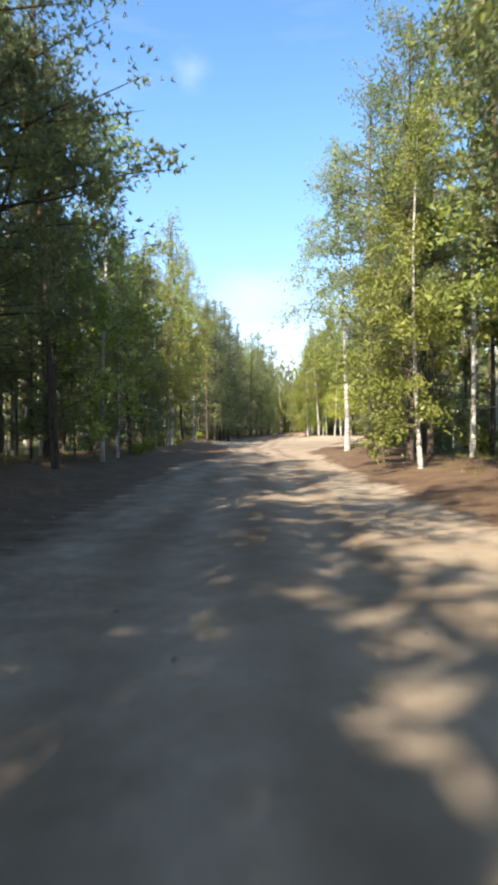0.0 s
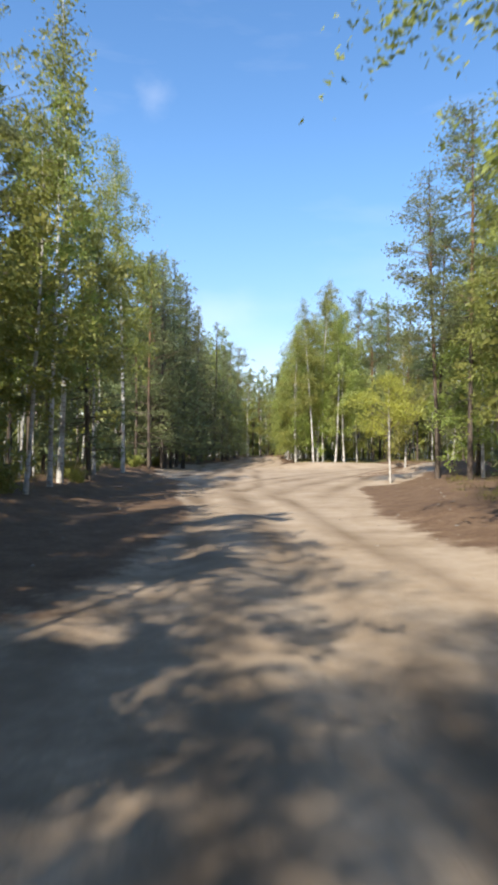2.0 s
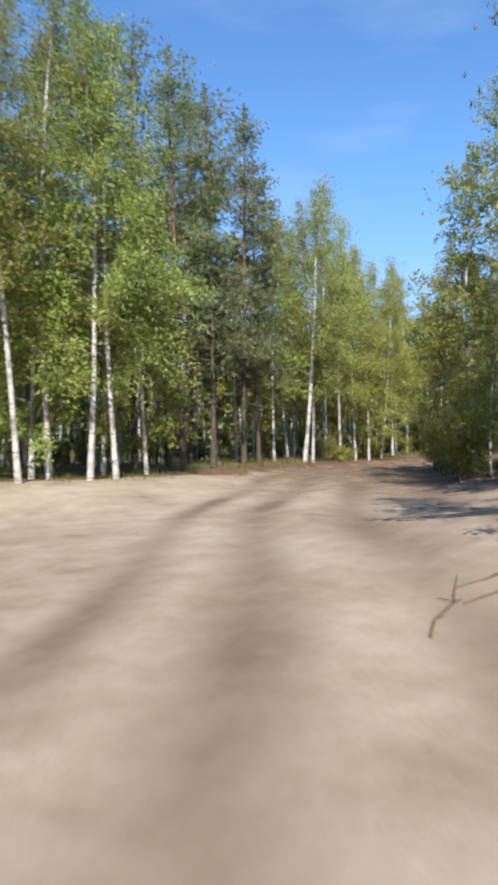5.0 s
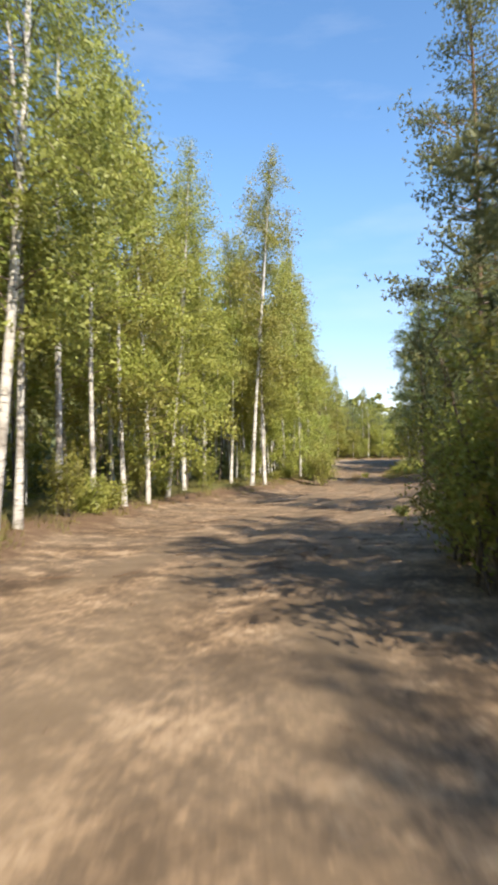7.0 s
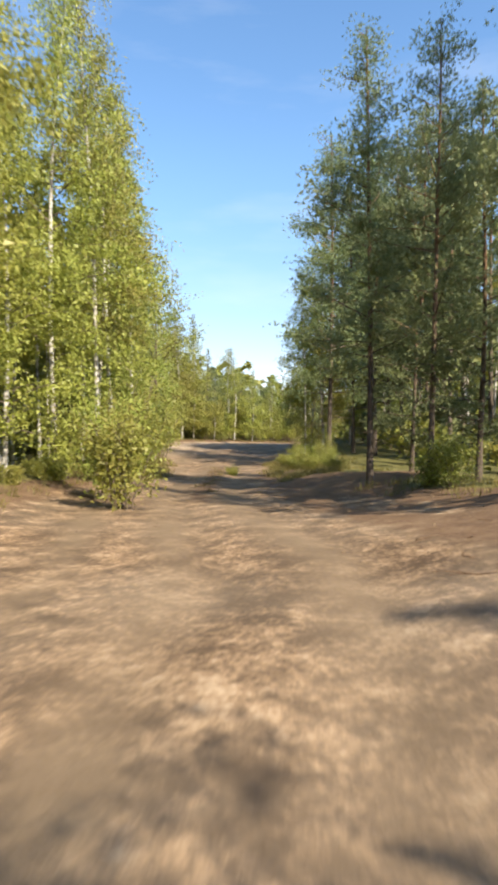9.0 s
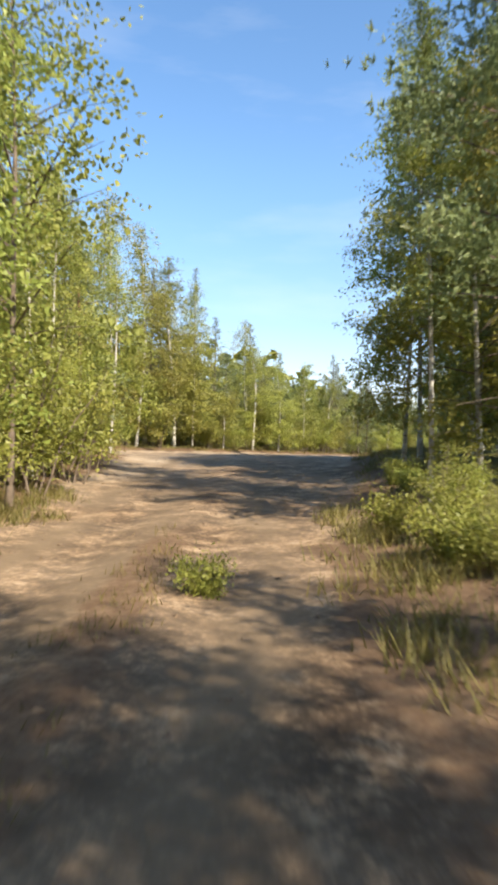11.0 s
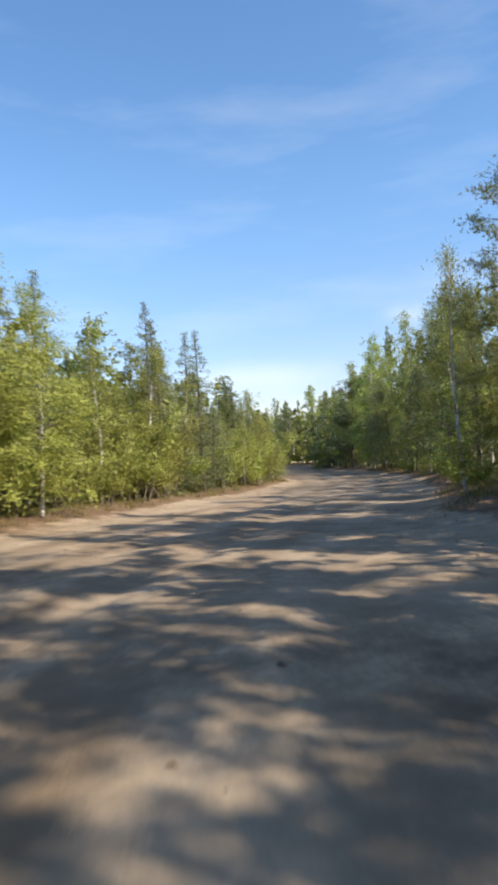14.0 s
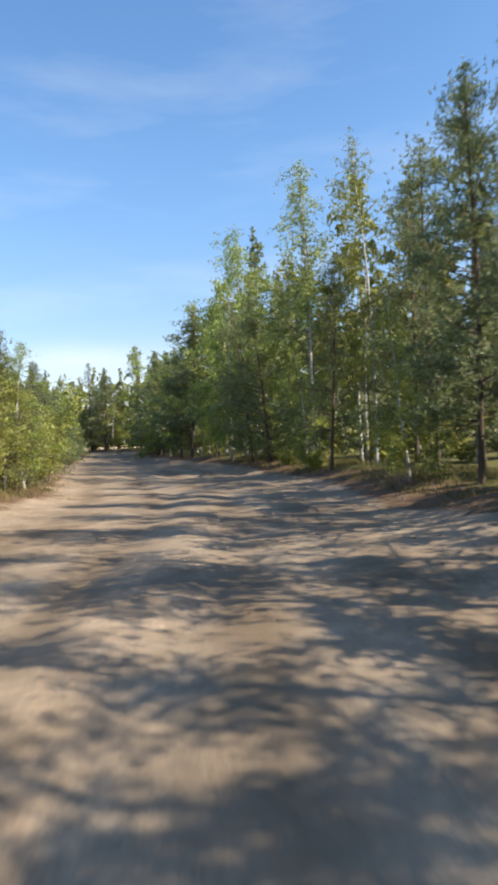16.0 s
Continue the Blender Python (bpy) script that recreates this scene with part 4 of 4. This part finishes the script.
# ---------------------------------------------------------------- the edge of the forest
def zone(x, y):
    """What grows where: shares of birch, pine, spruce, young birch, young pine."""
    if x < -2 and y < 130:
        return (0.40, 0.34, 0.14, 0.02, 0.10)
    if x < 16 and y < 75:
        return (0.42, 0.40, 0.04, 0.08, 0.06)
    if x < 26 and y >= 75:
        return (0.45, 0.37, 0.06, 0.06, 0.06)
    d, h, s, _ = road_gap(np.array([x]), np.array([y]), ROADS[1])
    if x < 76 and y < 122:
        return (0.80, 0.0, 0.02, 0.18, 0.0) if s[0] < 0 else (0.14, 0.04, 0.10, 0.20, 0.52)
    if north(x, y):
        return (0.30, 0.04, 0.06, 0.36, 0.24)
    return (0.30, 0.20, 0.06, 0.16, 0.28)


KINDS = (("birch0", "birch1", "birch2", "birch3"), ("pine0", "pine1", "pine2"), ("spruce0", "spruce1"), ("young0", "young1", "young2"), ("conepine0", "conepine1"))
rng = np.random.RandomState(7)
cand = np.stack([rng.uniform(-24, 245, 60000), rng.uniform(-30, 215, 60000)], 1)
gap = open_gap(cand[:, 0], cand[:, 1])
seen_zone = (cand[:, 0] < 32) & (cand[:, 1] < 205) | (cand[:, 1] > 66) & (cand[:, 1] < 172)
cand, gap = cand[(gap > 0.15) & (gap < 11.5) & seen_zone], gap[(gap > 0.15) & (gap < 11.5) & seen_zone]
grid = {}


def free(x, y, r):
    cx, cy = int(x // 3), int(y // 3)
    for i in (-1, 0, 1):
        for j in (-1, 0, 1):
            for q in grid.get((cx + i, cy + j), ()):
                if (q[0] - x) ** 2 + (q[1] - y) ** 2 < r * r:
                    return False
    return True


for q in taken:
    grid.setdefault((int(q[0] // 3), int(q[1] // 3)), []).append(q)
edge, deep = [], []
order = np.argsort(gap + rng.uniform(0, 1.2, len(gap)))
for i in order:
    (x, y), g = cand[i], gap[i]
    if abs((x - 68.9) * 0.92 - (y - 106.4) * 0.39) < 3.3 and 0 < 106.4 - y < 14:
        continue
    if kept_clear(x, y):
        continue
    if free(x, y, 1.55 if x < -3 and y < 14 and g < 8 else 2.4 if 67 < x < 80 and 97 < y < 109 else (3.6 if g < 2.5 else 5.0) if 18 < x < 80 and y < 62 + 0.62 * x else 1.55 if north(x, y) else (1.55 if x < 90 else 1.9) if 76 < x < 108 and y < 115 and g < 7 else 1.85 if g < 4 else 3.0 if 14 < x and y < 112 else 2.3):
        grid.setdefault((int(x // 3), int(y // 3)), []).append((x, y))
        near = g < (5.0 if y > 126 and 76 < x < 125 else 6.5 if 76 < x < 108 and y < 115 else 3.2) and -6 < y and x < 215 and y < 165
        (edge if near else deep).append((x, y, g))
for x, y, g in edge:
    rng = np.random.RandomState(int(abs(x * 9973 + y * 7919)) % 1000003)
    kind = rng.choice(5, p=zone(x, y))
    if 96 < x < 132 and y < 120 and kind in (0, 1):
        kind = 3
    if x > 108 and kind == 1:
        kind = 4
    if north(x, y) and kind in (1, 4):
        kind = 2 if x > 82 else 4
    name = KINDS[kind][rng.randint(len(KINDS[kind]))] if kind or not north(x, y) else "birch3"
    sc = rng.uniform(0.82, 1.1) * (1.15 if x < -3 and y < 18 else 0.78 if x < -3 and 24 < y < 46 else 0.97 if x < -3 and y < 62 else 1.0)
    plump = 1.45 if y > 124 and x > 60 else 1.0
    if north(x, y):
        sc *= 0.95 if x < 93 else 0.66 if x < 106 else min(0.7, 0.46 + 0.06 * g)
        if name == "spruce0":
            name = "spruce1"
        if name == "young1" and x < 100:
            name = "young2"
    elif 76 < x < 106 and y < 115:
        sc *= 1.15
    elif x > 80:
        sc *= 0.7 if x < 138 else 0.86
    near = g < (2.8 if 20 < x < 76 else 1.9) and x < 150 and y < 140
    if name.startswith("birch") and (14 < x < 62 and y > 78 or north(x, y) and x < 104):
        name = name.replace("birch", "gold")
    fine = 2 < x < 16 and 26 <= y < 72 and g < 3 or north(x, y) and g < 2.0 and 82 < x < 118 or g < 0.9 and 14 < x < 72 or g < 1.4 and 2 < x < 14 and 5 < y < 26
    place(name + ("f" if fine else "" if near else "m"), x, y, turn=rng.uniform(0, 360), scale=sc * plump, tall=1 / plump, tip=(rng.normal() * 1.6, rng.normal() * 1.6))

rng = np.random.RandomState(8)
# deeper woods, too many to count: one mesh of thin trunks and one of foliage
wood_t, wood_b, wood_c, wood_n = Build(), Build(), Build(), Build()
LOW = []
for k in range(3):
    LOW.append(("b", birch_parts(120 + k, 14, 0.3, 2.0, 640, 0.38, limbs=16, sides=4, rings=6)))
    LOW.append(("p", pine_parts(130 + k, 15, 0.30, 2.0, 120, 0.55, limbs=24, dead=7, blades=3, slim=0.2, clump=6, sides=4, rings=6, cone=1.0)))
for k in range(2):
    LOW.append(("b", birch_parts(140 + k, 9, 0.08, 1.6, 640, 0.34, limbs=16, sides=4, rings=5)))
    LOW.append(("p", pine_parts(145 + k, 10, 0.08, 1.6, 120, 0.5, limbs=24, dead=0, blades=3, slim=0.2, clump=6, sides=4, cone=1.0, rings=5)))
LOW = [(s, [(np.concatenate(b.v), b.f) for b in p]) for s, p in LOW]
for x, y, g in deep:
    z = zone(x, y)
    low = rng.uniform() < (1.0 if x > 82 and north(x, y) else 0.22)
    s, p = LOW[(6 + 2 * rng.randint(2) if low else 2 * rng.randint(3)) + (0 if rng.uniform() < z[0] + z[3] else 1)]
    a, sc = rng.uniform(0, 6.283), rng.uniform(0.8, 1.1) * (1.25 if x < -3 and y < 30 else 1.0)
    if x > 70:
        sc *= 0.75 if north(x, y) else 1.2 if x < 108 and y < 115 else 0.72 if x < 140 else 0.85
    ca, sa = math.cos(a) * sc, math.sin(a) * sc
    off = np.array([x, y, height_at(x, y)])
    for b, (v, f) in zip(((wood_b if s == "b" else wood_t), (wood_c if s == "b" else wood_n)), (p[0], p[2])):
        b.add(np.stack([v[:, 0] * ca - v[:, 1] * sa, v[:, 0] * sa + v[:, 1] * ca, v[:, 2] * sc], 1) + off, f)
# a far belt, seen only as gaps close between the trunks
BELT = [birch_parts(160 + k, 11, 0.02, 2.6, 130, 1.0, limbs=18, sides=3, rings=3) for k in range(2)]
BELT = [np.concatenate(c.v) for _, _, c in BELT]
wide = np.stack([rng.uniform(-42, 265, 12000), rng.uniform(20, 225, 12000)], 1)
wide = wide[(lambda q: (q > 12) & (q < 25))(open_gap(wide[:, 0], wide[:, 1]))]
for x, y in wide:
    if x < -12 and y < 82 and (x * 7.3 + y * 3.1) % 1 < 0.6:
        continue
    if free(x, y, 2.9):
        grid.setdefault((int(x // 3), int(y // 3)), []).append((x, y))
        a, sc = rng.uniform(0, 6.283), rng.uniform(0.75, 1.1)
        v = BELT[rng.randint(2)] * sc
        v = np.stack([v[:, 0] * math.cos(a) - v[:, 1] * math.sin(a), v[:, 0] * math.sin(a) + v[:, 1] * math.cos(a), v[:, 2]], 1) + np.array([x, y, height_at(x, y)])
        (wood_c if rng.uniform() < 0.5 else wood_n).add(v, np.arange(len(v)).reshape(-1, 3))
# the woods go on, more open, out to the edge of the plan
wide = np.stack([rng.uniform(-75, 260, 9000), rng.uniform(-40, 235, 9000)], 1)
wide = wide[open_gap(wide[:, 0], wide[:, 1]) > 24.5]
for x, y in wide:
    if free(x, y, 5.6):
        grid.setdefault((int(x // 3), int(y // 3)), []).append((x, y))
        a, sc = rng.uniform(0, 6.283), rng.uniform(0.85, 1.25)
        v = BELT[rng.randint(2)] * np.array([sc * 1.35, sc * 1.35, sc])
        v = np.stack([v[:, 0] * math.cos(a) - v[:, 1] * math.sin(a), v[:, 0] * math.sin(a) + v[:, 1] * math.cos(a), v[:, 2]], 1) + np.array([x, y, height_at(x, y)])
        (wood_c if rng.uniform() < 0.45 else wood_n).add(v, np.arange(len(v)).reshape(-1, 3))
# thin bare poles crowd the edge of the stand
for _ in range(2200):
    i = rng.randint(len(cand))
    (x, y), g = cand[i], gap[i]
    if not 1.5 < g < 9 or y < -5 or y > 112 or x > 60 or 4 < x < 14 and g < 4.5 or x > 14 and y < 74 + 0.62 * x or not free(x, y, 0.7):
        continue
    tall, r = rng.uniform(5, 7.5), rng.uniform(0.03, 0.06)
    t = np.linspace(0, 1, 4)
    lean = rng.normal(size=2) * 0.035 * tall
    (wood_b if rng.uniform() < 0.4 else wood_t).tube(np.stack([x + lean[0] * t, y + lean[1] * t, height_at(x, y) - 0.2 + t * tall], 1), r * (1 - 0.7 * t), 4)
# undergrowth of saplings and dwarf shrubs between the trunks
LOW_BUSH = [bush_parts(150 + k, 1.9, 1.0, 3, 170, 0.2) for k in range(3)]
LOW_BUSH = [np.concatenate(c.v) for _, c in LOW_BUSH]
for _ in range(1900):
    i = rng.randint(len(cand))
    (x, y), g = cand[i], gap[i]
    if g < (5.0 if 20 < x < 80 else 3.0) or y < 0 or x < -3 and y < 62 or 3 < x < 20 and 74 < y < 93:
        continue
    a, sc = rng.uniform(0, 6.283), rng.uniform(0.6, 1.5)
    v = LOW_BUSH[rng.randint(3)] * np.array([sc, sc, sc * rng.uniform(0.7, 1.3)])
    v = np.stack([v[:, 0] * math.cos(a) - v[:, 1] * math.sin(a), v[:, 0] * math.sin(a) + v[:, 1] * math.cos(a), v[:, 2]], 1) + np.array([x, y, height_at(x, y)])
    (wood_c if rng.uniform() < 0.6 else wood_n).add(v, np.arange(len(v)).reshape(-1, 3))
woods = new("deep_forest")
tagged(woods, "dense mixed forest of thin birch and pine trunks", "forest", kind="stuff")
part("trunks", wood_t.mesh("trunks", M_PINE, True), woods)
part("birch_trunks", wood_b.mesh("birch_trunks", M_BIRCH, True), woods)
part("foliage", wood_c.mesh("foliage", [M_BIRCH_LEAF]), woods)
part("needles", wood_n.mesh("needles", [M_PINE_LEAF]), woods)

# ---------------------------------------------------------------- bushes and grass on the verges
rng = np.random.RandomState(21)


def verge(n, box, lo, hi, keys, sizes, gap_min):
    """Bushes strewn along the verge within a stretch of the plan."""
    x0, y0, x1, y1 = box
    done = []
    for _ in range(40 * n):
        x, y = rng.uniform(x0, x1), rng.uniform(y0, y1)
        g = float(open_gap(np.array([x]), np.array([y]))[0])
        if lo < g < hi and math.hypot(x - 59.4, y - 101.4) > 3.0 and all(math.hypot(x - a, y - b) > gap_min for a, b in done):
            done.append((x, y))
            place(keys[rng.randint(len(keys))], x, y, turn=rng.uniform(0, 360), scale=rng.uniform(*sizes))
        if len(done) == n:
            break


verge(12, (28, 90, 60, 112), 0.1, 1.3, ("bush1", "bush0"), (0.5, 0.9), 1.4)
verge(58, (78, 128, 150, 142), 0.0, 2.4, ("bush0", "bush2", "bush2"), (0.7, 1.2), 1.2)
verge(14, (50, 96, 78, 116), -0.1, 1.6, ("bush1",), (0.4, 0.75), 1.2)
verge(6, (108, 112, 150, 119.5), -0.2, 1.0, ("bush1",), (0.5, 0.9), 1.5)
verge(10, (-9, 20, -3, 95), 0.0, 1.5, ("bush1",), (0.4, 0.7), 2.0)
for x, y, k, s in ((62.0, 112.4, "finebush", 1.0), (64.4, 113.6, "finebush", 1.0), (60.0, 110.9, "finebush", 1.1), (67.6, 115.6, "finebush", 1.1), (70.2, 117.2, "bush2", 1.0), (58.0, 109.6, "finebush", 0.8), (72.6, 119.0, "bush2", 0.9), (25.6, 83.6, "finebush", 0.9), (27.6, 84.8, "finebush", 0.8), (24.2, 82.0, "finebush", 0.95), (29.6, 85.4, "finebush", 0.9), (21.2, 78.4, "finebush", 0.8), (23.0, 80.4, "bush0", 0.9), (19.6, 76.6, "bush0", 0.9), (52.2, 104.9, "bush2", 0.9), (50.6, 103.2, "bush0", 0.9), (55.4, 107.0, "bush2", 1.0),
                   (63.9, 105.0, "bush1", 0.5), (64.7, 105.7, "finebush", 0.3), (65.8, 106.6, "bush1", 0.5), (66.7, 106.9, "finebush", 0.36), (63.2, 103.9, "finebush", 0.3), (65.1, 104.9, "finebush", 0.4), (67.5, 107.8, "bush1", 0.5)):
    place(k, x, y, turn=rng.uniform(0, 360), scale=s)
place("bush1", 63.7, 108.4, turn=40, scale=0.36, label="small leafy weed growing between the wheel tracks")
for x, y, k, s in ((26.6, 82.4, "conepine1", 1.0), (23.4, 79.6, "birch3", 0.9)):
    place(k, x, y, turn=rng.uniform(0, 360), scale=s)


def grass_patch(name, n, box, lo, hi, tall, label, strip=0.0):
    """Blades of grass and low shrubs over a stretch of the plan, in tussocks."""
    x0, y0, x1, y1 = box
    x, y = rng.uniform(x0, x1, n * 4), rng.uniform(y0, y1, n * 4)
    g = open_gap(x, y)
    clump = waves(x, y, 31, 2.3) + 0.5 * waves(x, y, 32, 0.8)
    ok = (g > lo + 0.6 * waves(x, y, 33, 3.0)) & (g < hi) & (clump > -0.12) & (bare_patch(x, y) < 0.4 + 0.5 * clump)
    if strip:
        _, _, s, _ = road_gap(x, y, ROADS[1])
        ok = (np.abs(s + 0.1) < strip) & (clump > -0.05)
    x, y = x[ok][:n], y[ok][:n]
    b = Build()
    blades = 11
    x, y = np.repeat(x, blades), np.repeat(y, blades)
    x, y = x + rng.normal(size=len(x)) * 0.11, y + rng.normal(size=len(x)) * 0.11
    z = height(x, y) - 0.02
    a, lean, ln = rng.uniform(0, 6.283, len(x)), rng.uniform(0.1, 1.2, len(x)), tall * rng.uniform(0.25, 1.15, len(x))
    base = np.stack([x, y, z], 1)
    way = np.stack([np.cos(a) * lean, np.sin(a) * lean, np.ones(len(x))], 1) * ln[:, None]
    wide = np.stack([-np.sin(a), np.cos(a), 0 * a], 1) * (0.006 + 0.012 * tall)
    v = np.stack([base - wide, base + wide, base + way], 1).reshape(-1, 3)
    i = np.arange(len(x)) * 3
    b.add(v, np.stack([i, i + 1, i + 2], 1))
    ob = new(name, b.mesh(name, M_GRASS))
    return tagged(ob, label, "grass", kind="stuff")


grass_patch("grass", 5200, (16, 72, 76, 120), -0.5, 3.0, 0.26, "dry yellow-green grass along the sand track")
grass_patch("grass", 7000, (76, 108, 150, 140), -0.4, 2.6, 0.24, "tawny grass and heather beside the sand road")
grass_patch("grass", 2600, (-12, -4, 14, 100), 0.9, 4.0, 0.22, "thin grass under the trees by the road")
grass_patch("grass", 700, (55, 101, 68, 112), 0, 0, 0.12, "tufts of grass on the ridge between the wheel tracks", strip=0.32)
grass_patch("grass", 1700, (55, 103, 70, 116), -1.1, 1.2, 0.27, "tall yellow grass on the verge of the track")


def stump(x, y, size, seed):
    """An uprooted stump: a short butt with roots that spread and curl."""
    rr = np.random.RandomState(seed)
    body, roots = Build(), Build()
    t = np.linspace(0, 1, 5)
    body.tube(np.stack([0.1 * t, 0.05 * t, t * 0.8 - 0.25], 1) * size, (0.32 - 0.1 * t + 0.04 * np.sin(t * 7)) * size, 9)
    for k in range(9):
        a = k * 0.7 + rr.uniform(-0.2, 0.2)
        c = limb_curve(np.array([0, 0, 0.25 * size]), a, size * rr.uniform(0.7, 1.3), rr.uniform(-0.1, 0.6), rr.uniform(0.2, 0.8), 6)
        c[1:-1] += rr.normal(size=(4, 3)) * 0.06 * size
        roots.tube(c, np.linspace(0.1, 0.015, 6) * size, 5)
    thing = new("tree_stump")
    tagged(thing, "uprooted grey stump with curled roots on the sand bank", "stump")
    body.add(np.concatenate(roots.v), roots.f)
    part("stump", body.mesh("stump", M_TWIG, True), thing)
    thing.matrix_basis = Matrix.Translation((x, y, height_at(x, y))) @ pose(0, 0, 0, 12, 8, 40)


stump(11.9, 67.6, 0.55, 3)


def brushwood(n, spots, seed, size=1.0):
    """Dry twigs and small limbs lying crossed on the sand, on the bank partly in place of branch shadows."""
    rr = np.random.RandomState(seed)
    b = Build()
    for k in range(n):
        sx, sy, r = spots[k % len(spots)]
        x, y = sx + rr.normal() * r, sy + rr.normal() * r * 0.6
        a, ln = 0.35 + rr.normal() * 0.5, size * rr.uniform(0.35, 1.5)
        t = np.linspace(-0.5, 0.5, 5)
        px, py = x + np.cos(a) * ln * t + 0.05 * np.sin(t * 9 + k), y + np.sin(a) * ln * t + 0.05 * np.cos(t * 7 + k)
        pz = height(px, py) + 0.006 + rr.uniform(0, 0.03) * (1 - (2 * t) ** 2)
        b.tube(np.stack([px, py, pz], 1), np.linspace(0.012, 0.004, 5) * size * rr.uniform(0.6, 1.3), 4)
        for _ in range(3):
            i = rr.randint(1, 4)
            c = limb_curve(np.array([px[i], py[i], pz[i]]), a + rr.choice([-0.8, 0.8]) + rr.normal() * 0.2, ln * rr.uniform(0.15, 0.4), rr.uniform(0, 0.15), 0.1, 4)
            b.tube(c, np.linspace(0.006, 0.003, 4), 3)
    ob = new("brushwood", b.mesh("brushwood", M_BRUSH, True))
    return tagged(ob, "dry brown twigs and limbs strewn on sand, partly for branch shadows on the bank", "brushwood", kind="stuff")


brushwood(90, ((30.5, 88.0, 2.0), (34.0, 91.4, 2.4), (38.0, 93.6, 2.6), (43.0, 91.6, 1.6), (35.5, 96.5, 2.0), (47.5, 94.6, 1.4), (26.0, 87.5, 2.0)), 9, 0.5)
place("bush1", 34.4, 89.5, turn=0, scale=0.26, label="tuft of dry weeds on the brown soil bank")
# these twigs on the bank also stand in for the shadows of branches
brushwood(130, ((9.6, 62.8, 0.7), (10.8, 64.4, 0.8), (10.0, 61.6, 0.6), (11.8, 66.4, 0.8)), 5)


def litter(name, n, box, size, mat, label, lo=-9.0, hi=0.6):
    """Clods, pebbles and bits of bark strewn over the worn surface."""
    x0, y0, x1, y1 = box
    x, y = rng.uniform(x0, x1, n * 12), rng.uniform(y0, y1, n * 12)
    g = open_gap(x, y)
    ok = (g > lo) & (g < hi) & (rng.uniform(size=len(x)) < np.exp(-((g + 0.8) / 1.6) ** 2) + 0.12)
    x, y = x[ok][:n], y[ok][:n]
    z = height(x, y)
    rad = size * np.minimum(rng.lognormal(0, 0.5, len(x)), 2.0)
    base = np.array([(1, 0, 0), (0, 1, 0), (-1, 0, 0), (0, -1, 0), (0, 0, 0.8), (0, 0, -0.6)], float)
    tri = np.array([(0, 1, 4), (1, 2, 4), (2, 3, 4), (3, 0, 4), (1, 0, 5), (2, 1, 5), (3, 2, 5), (0, 3, 5)])
    v = base[None] * (1 + 0.35 * rng.normal(size=(len(x), 6, 3)).clip(-1, 1)) + 0.15 * rng.normal(size=(len(x), 6, 3))
    a = rng.uniform(0, 6.283, len(x))
    ca, sa = np.cos(a)[:, None], np.sin(a)[:, None]
    v = np.stack([v[..., 0] * ca * 1.3 - v[..., 1] * sa, v[..., 0] * sa * 1.3 + v[..., 1] * ca, v[..., 2] * 0.8], -1) * rad[:, None, None] + np.stack([x, y, z], 1)[:, None]
    f = (tri[None] + 6 * np.arange(len(x))[:, None, None]).reshape(-1, 3)
    ob = new(name, mesh_from(name, v.reshape(-1, 3), f, mat))
    return tagged(ob, label, "debris", kind="stuff")


litter("pebbles", 600, (-6, 0, 14, 76), 0.022, M_STONE, "small stones strewn along the sand road")
litter("clods", 2000, (14, 72, 80, 122), 0.02, M_CLOD, "brown clods and bark bits on the rough track")
litter("clods", 1200, (80, 112, 140, 134), 0.018, M_CLOD, "brown clods and twigs on the wide sand road")
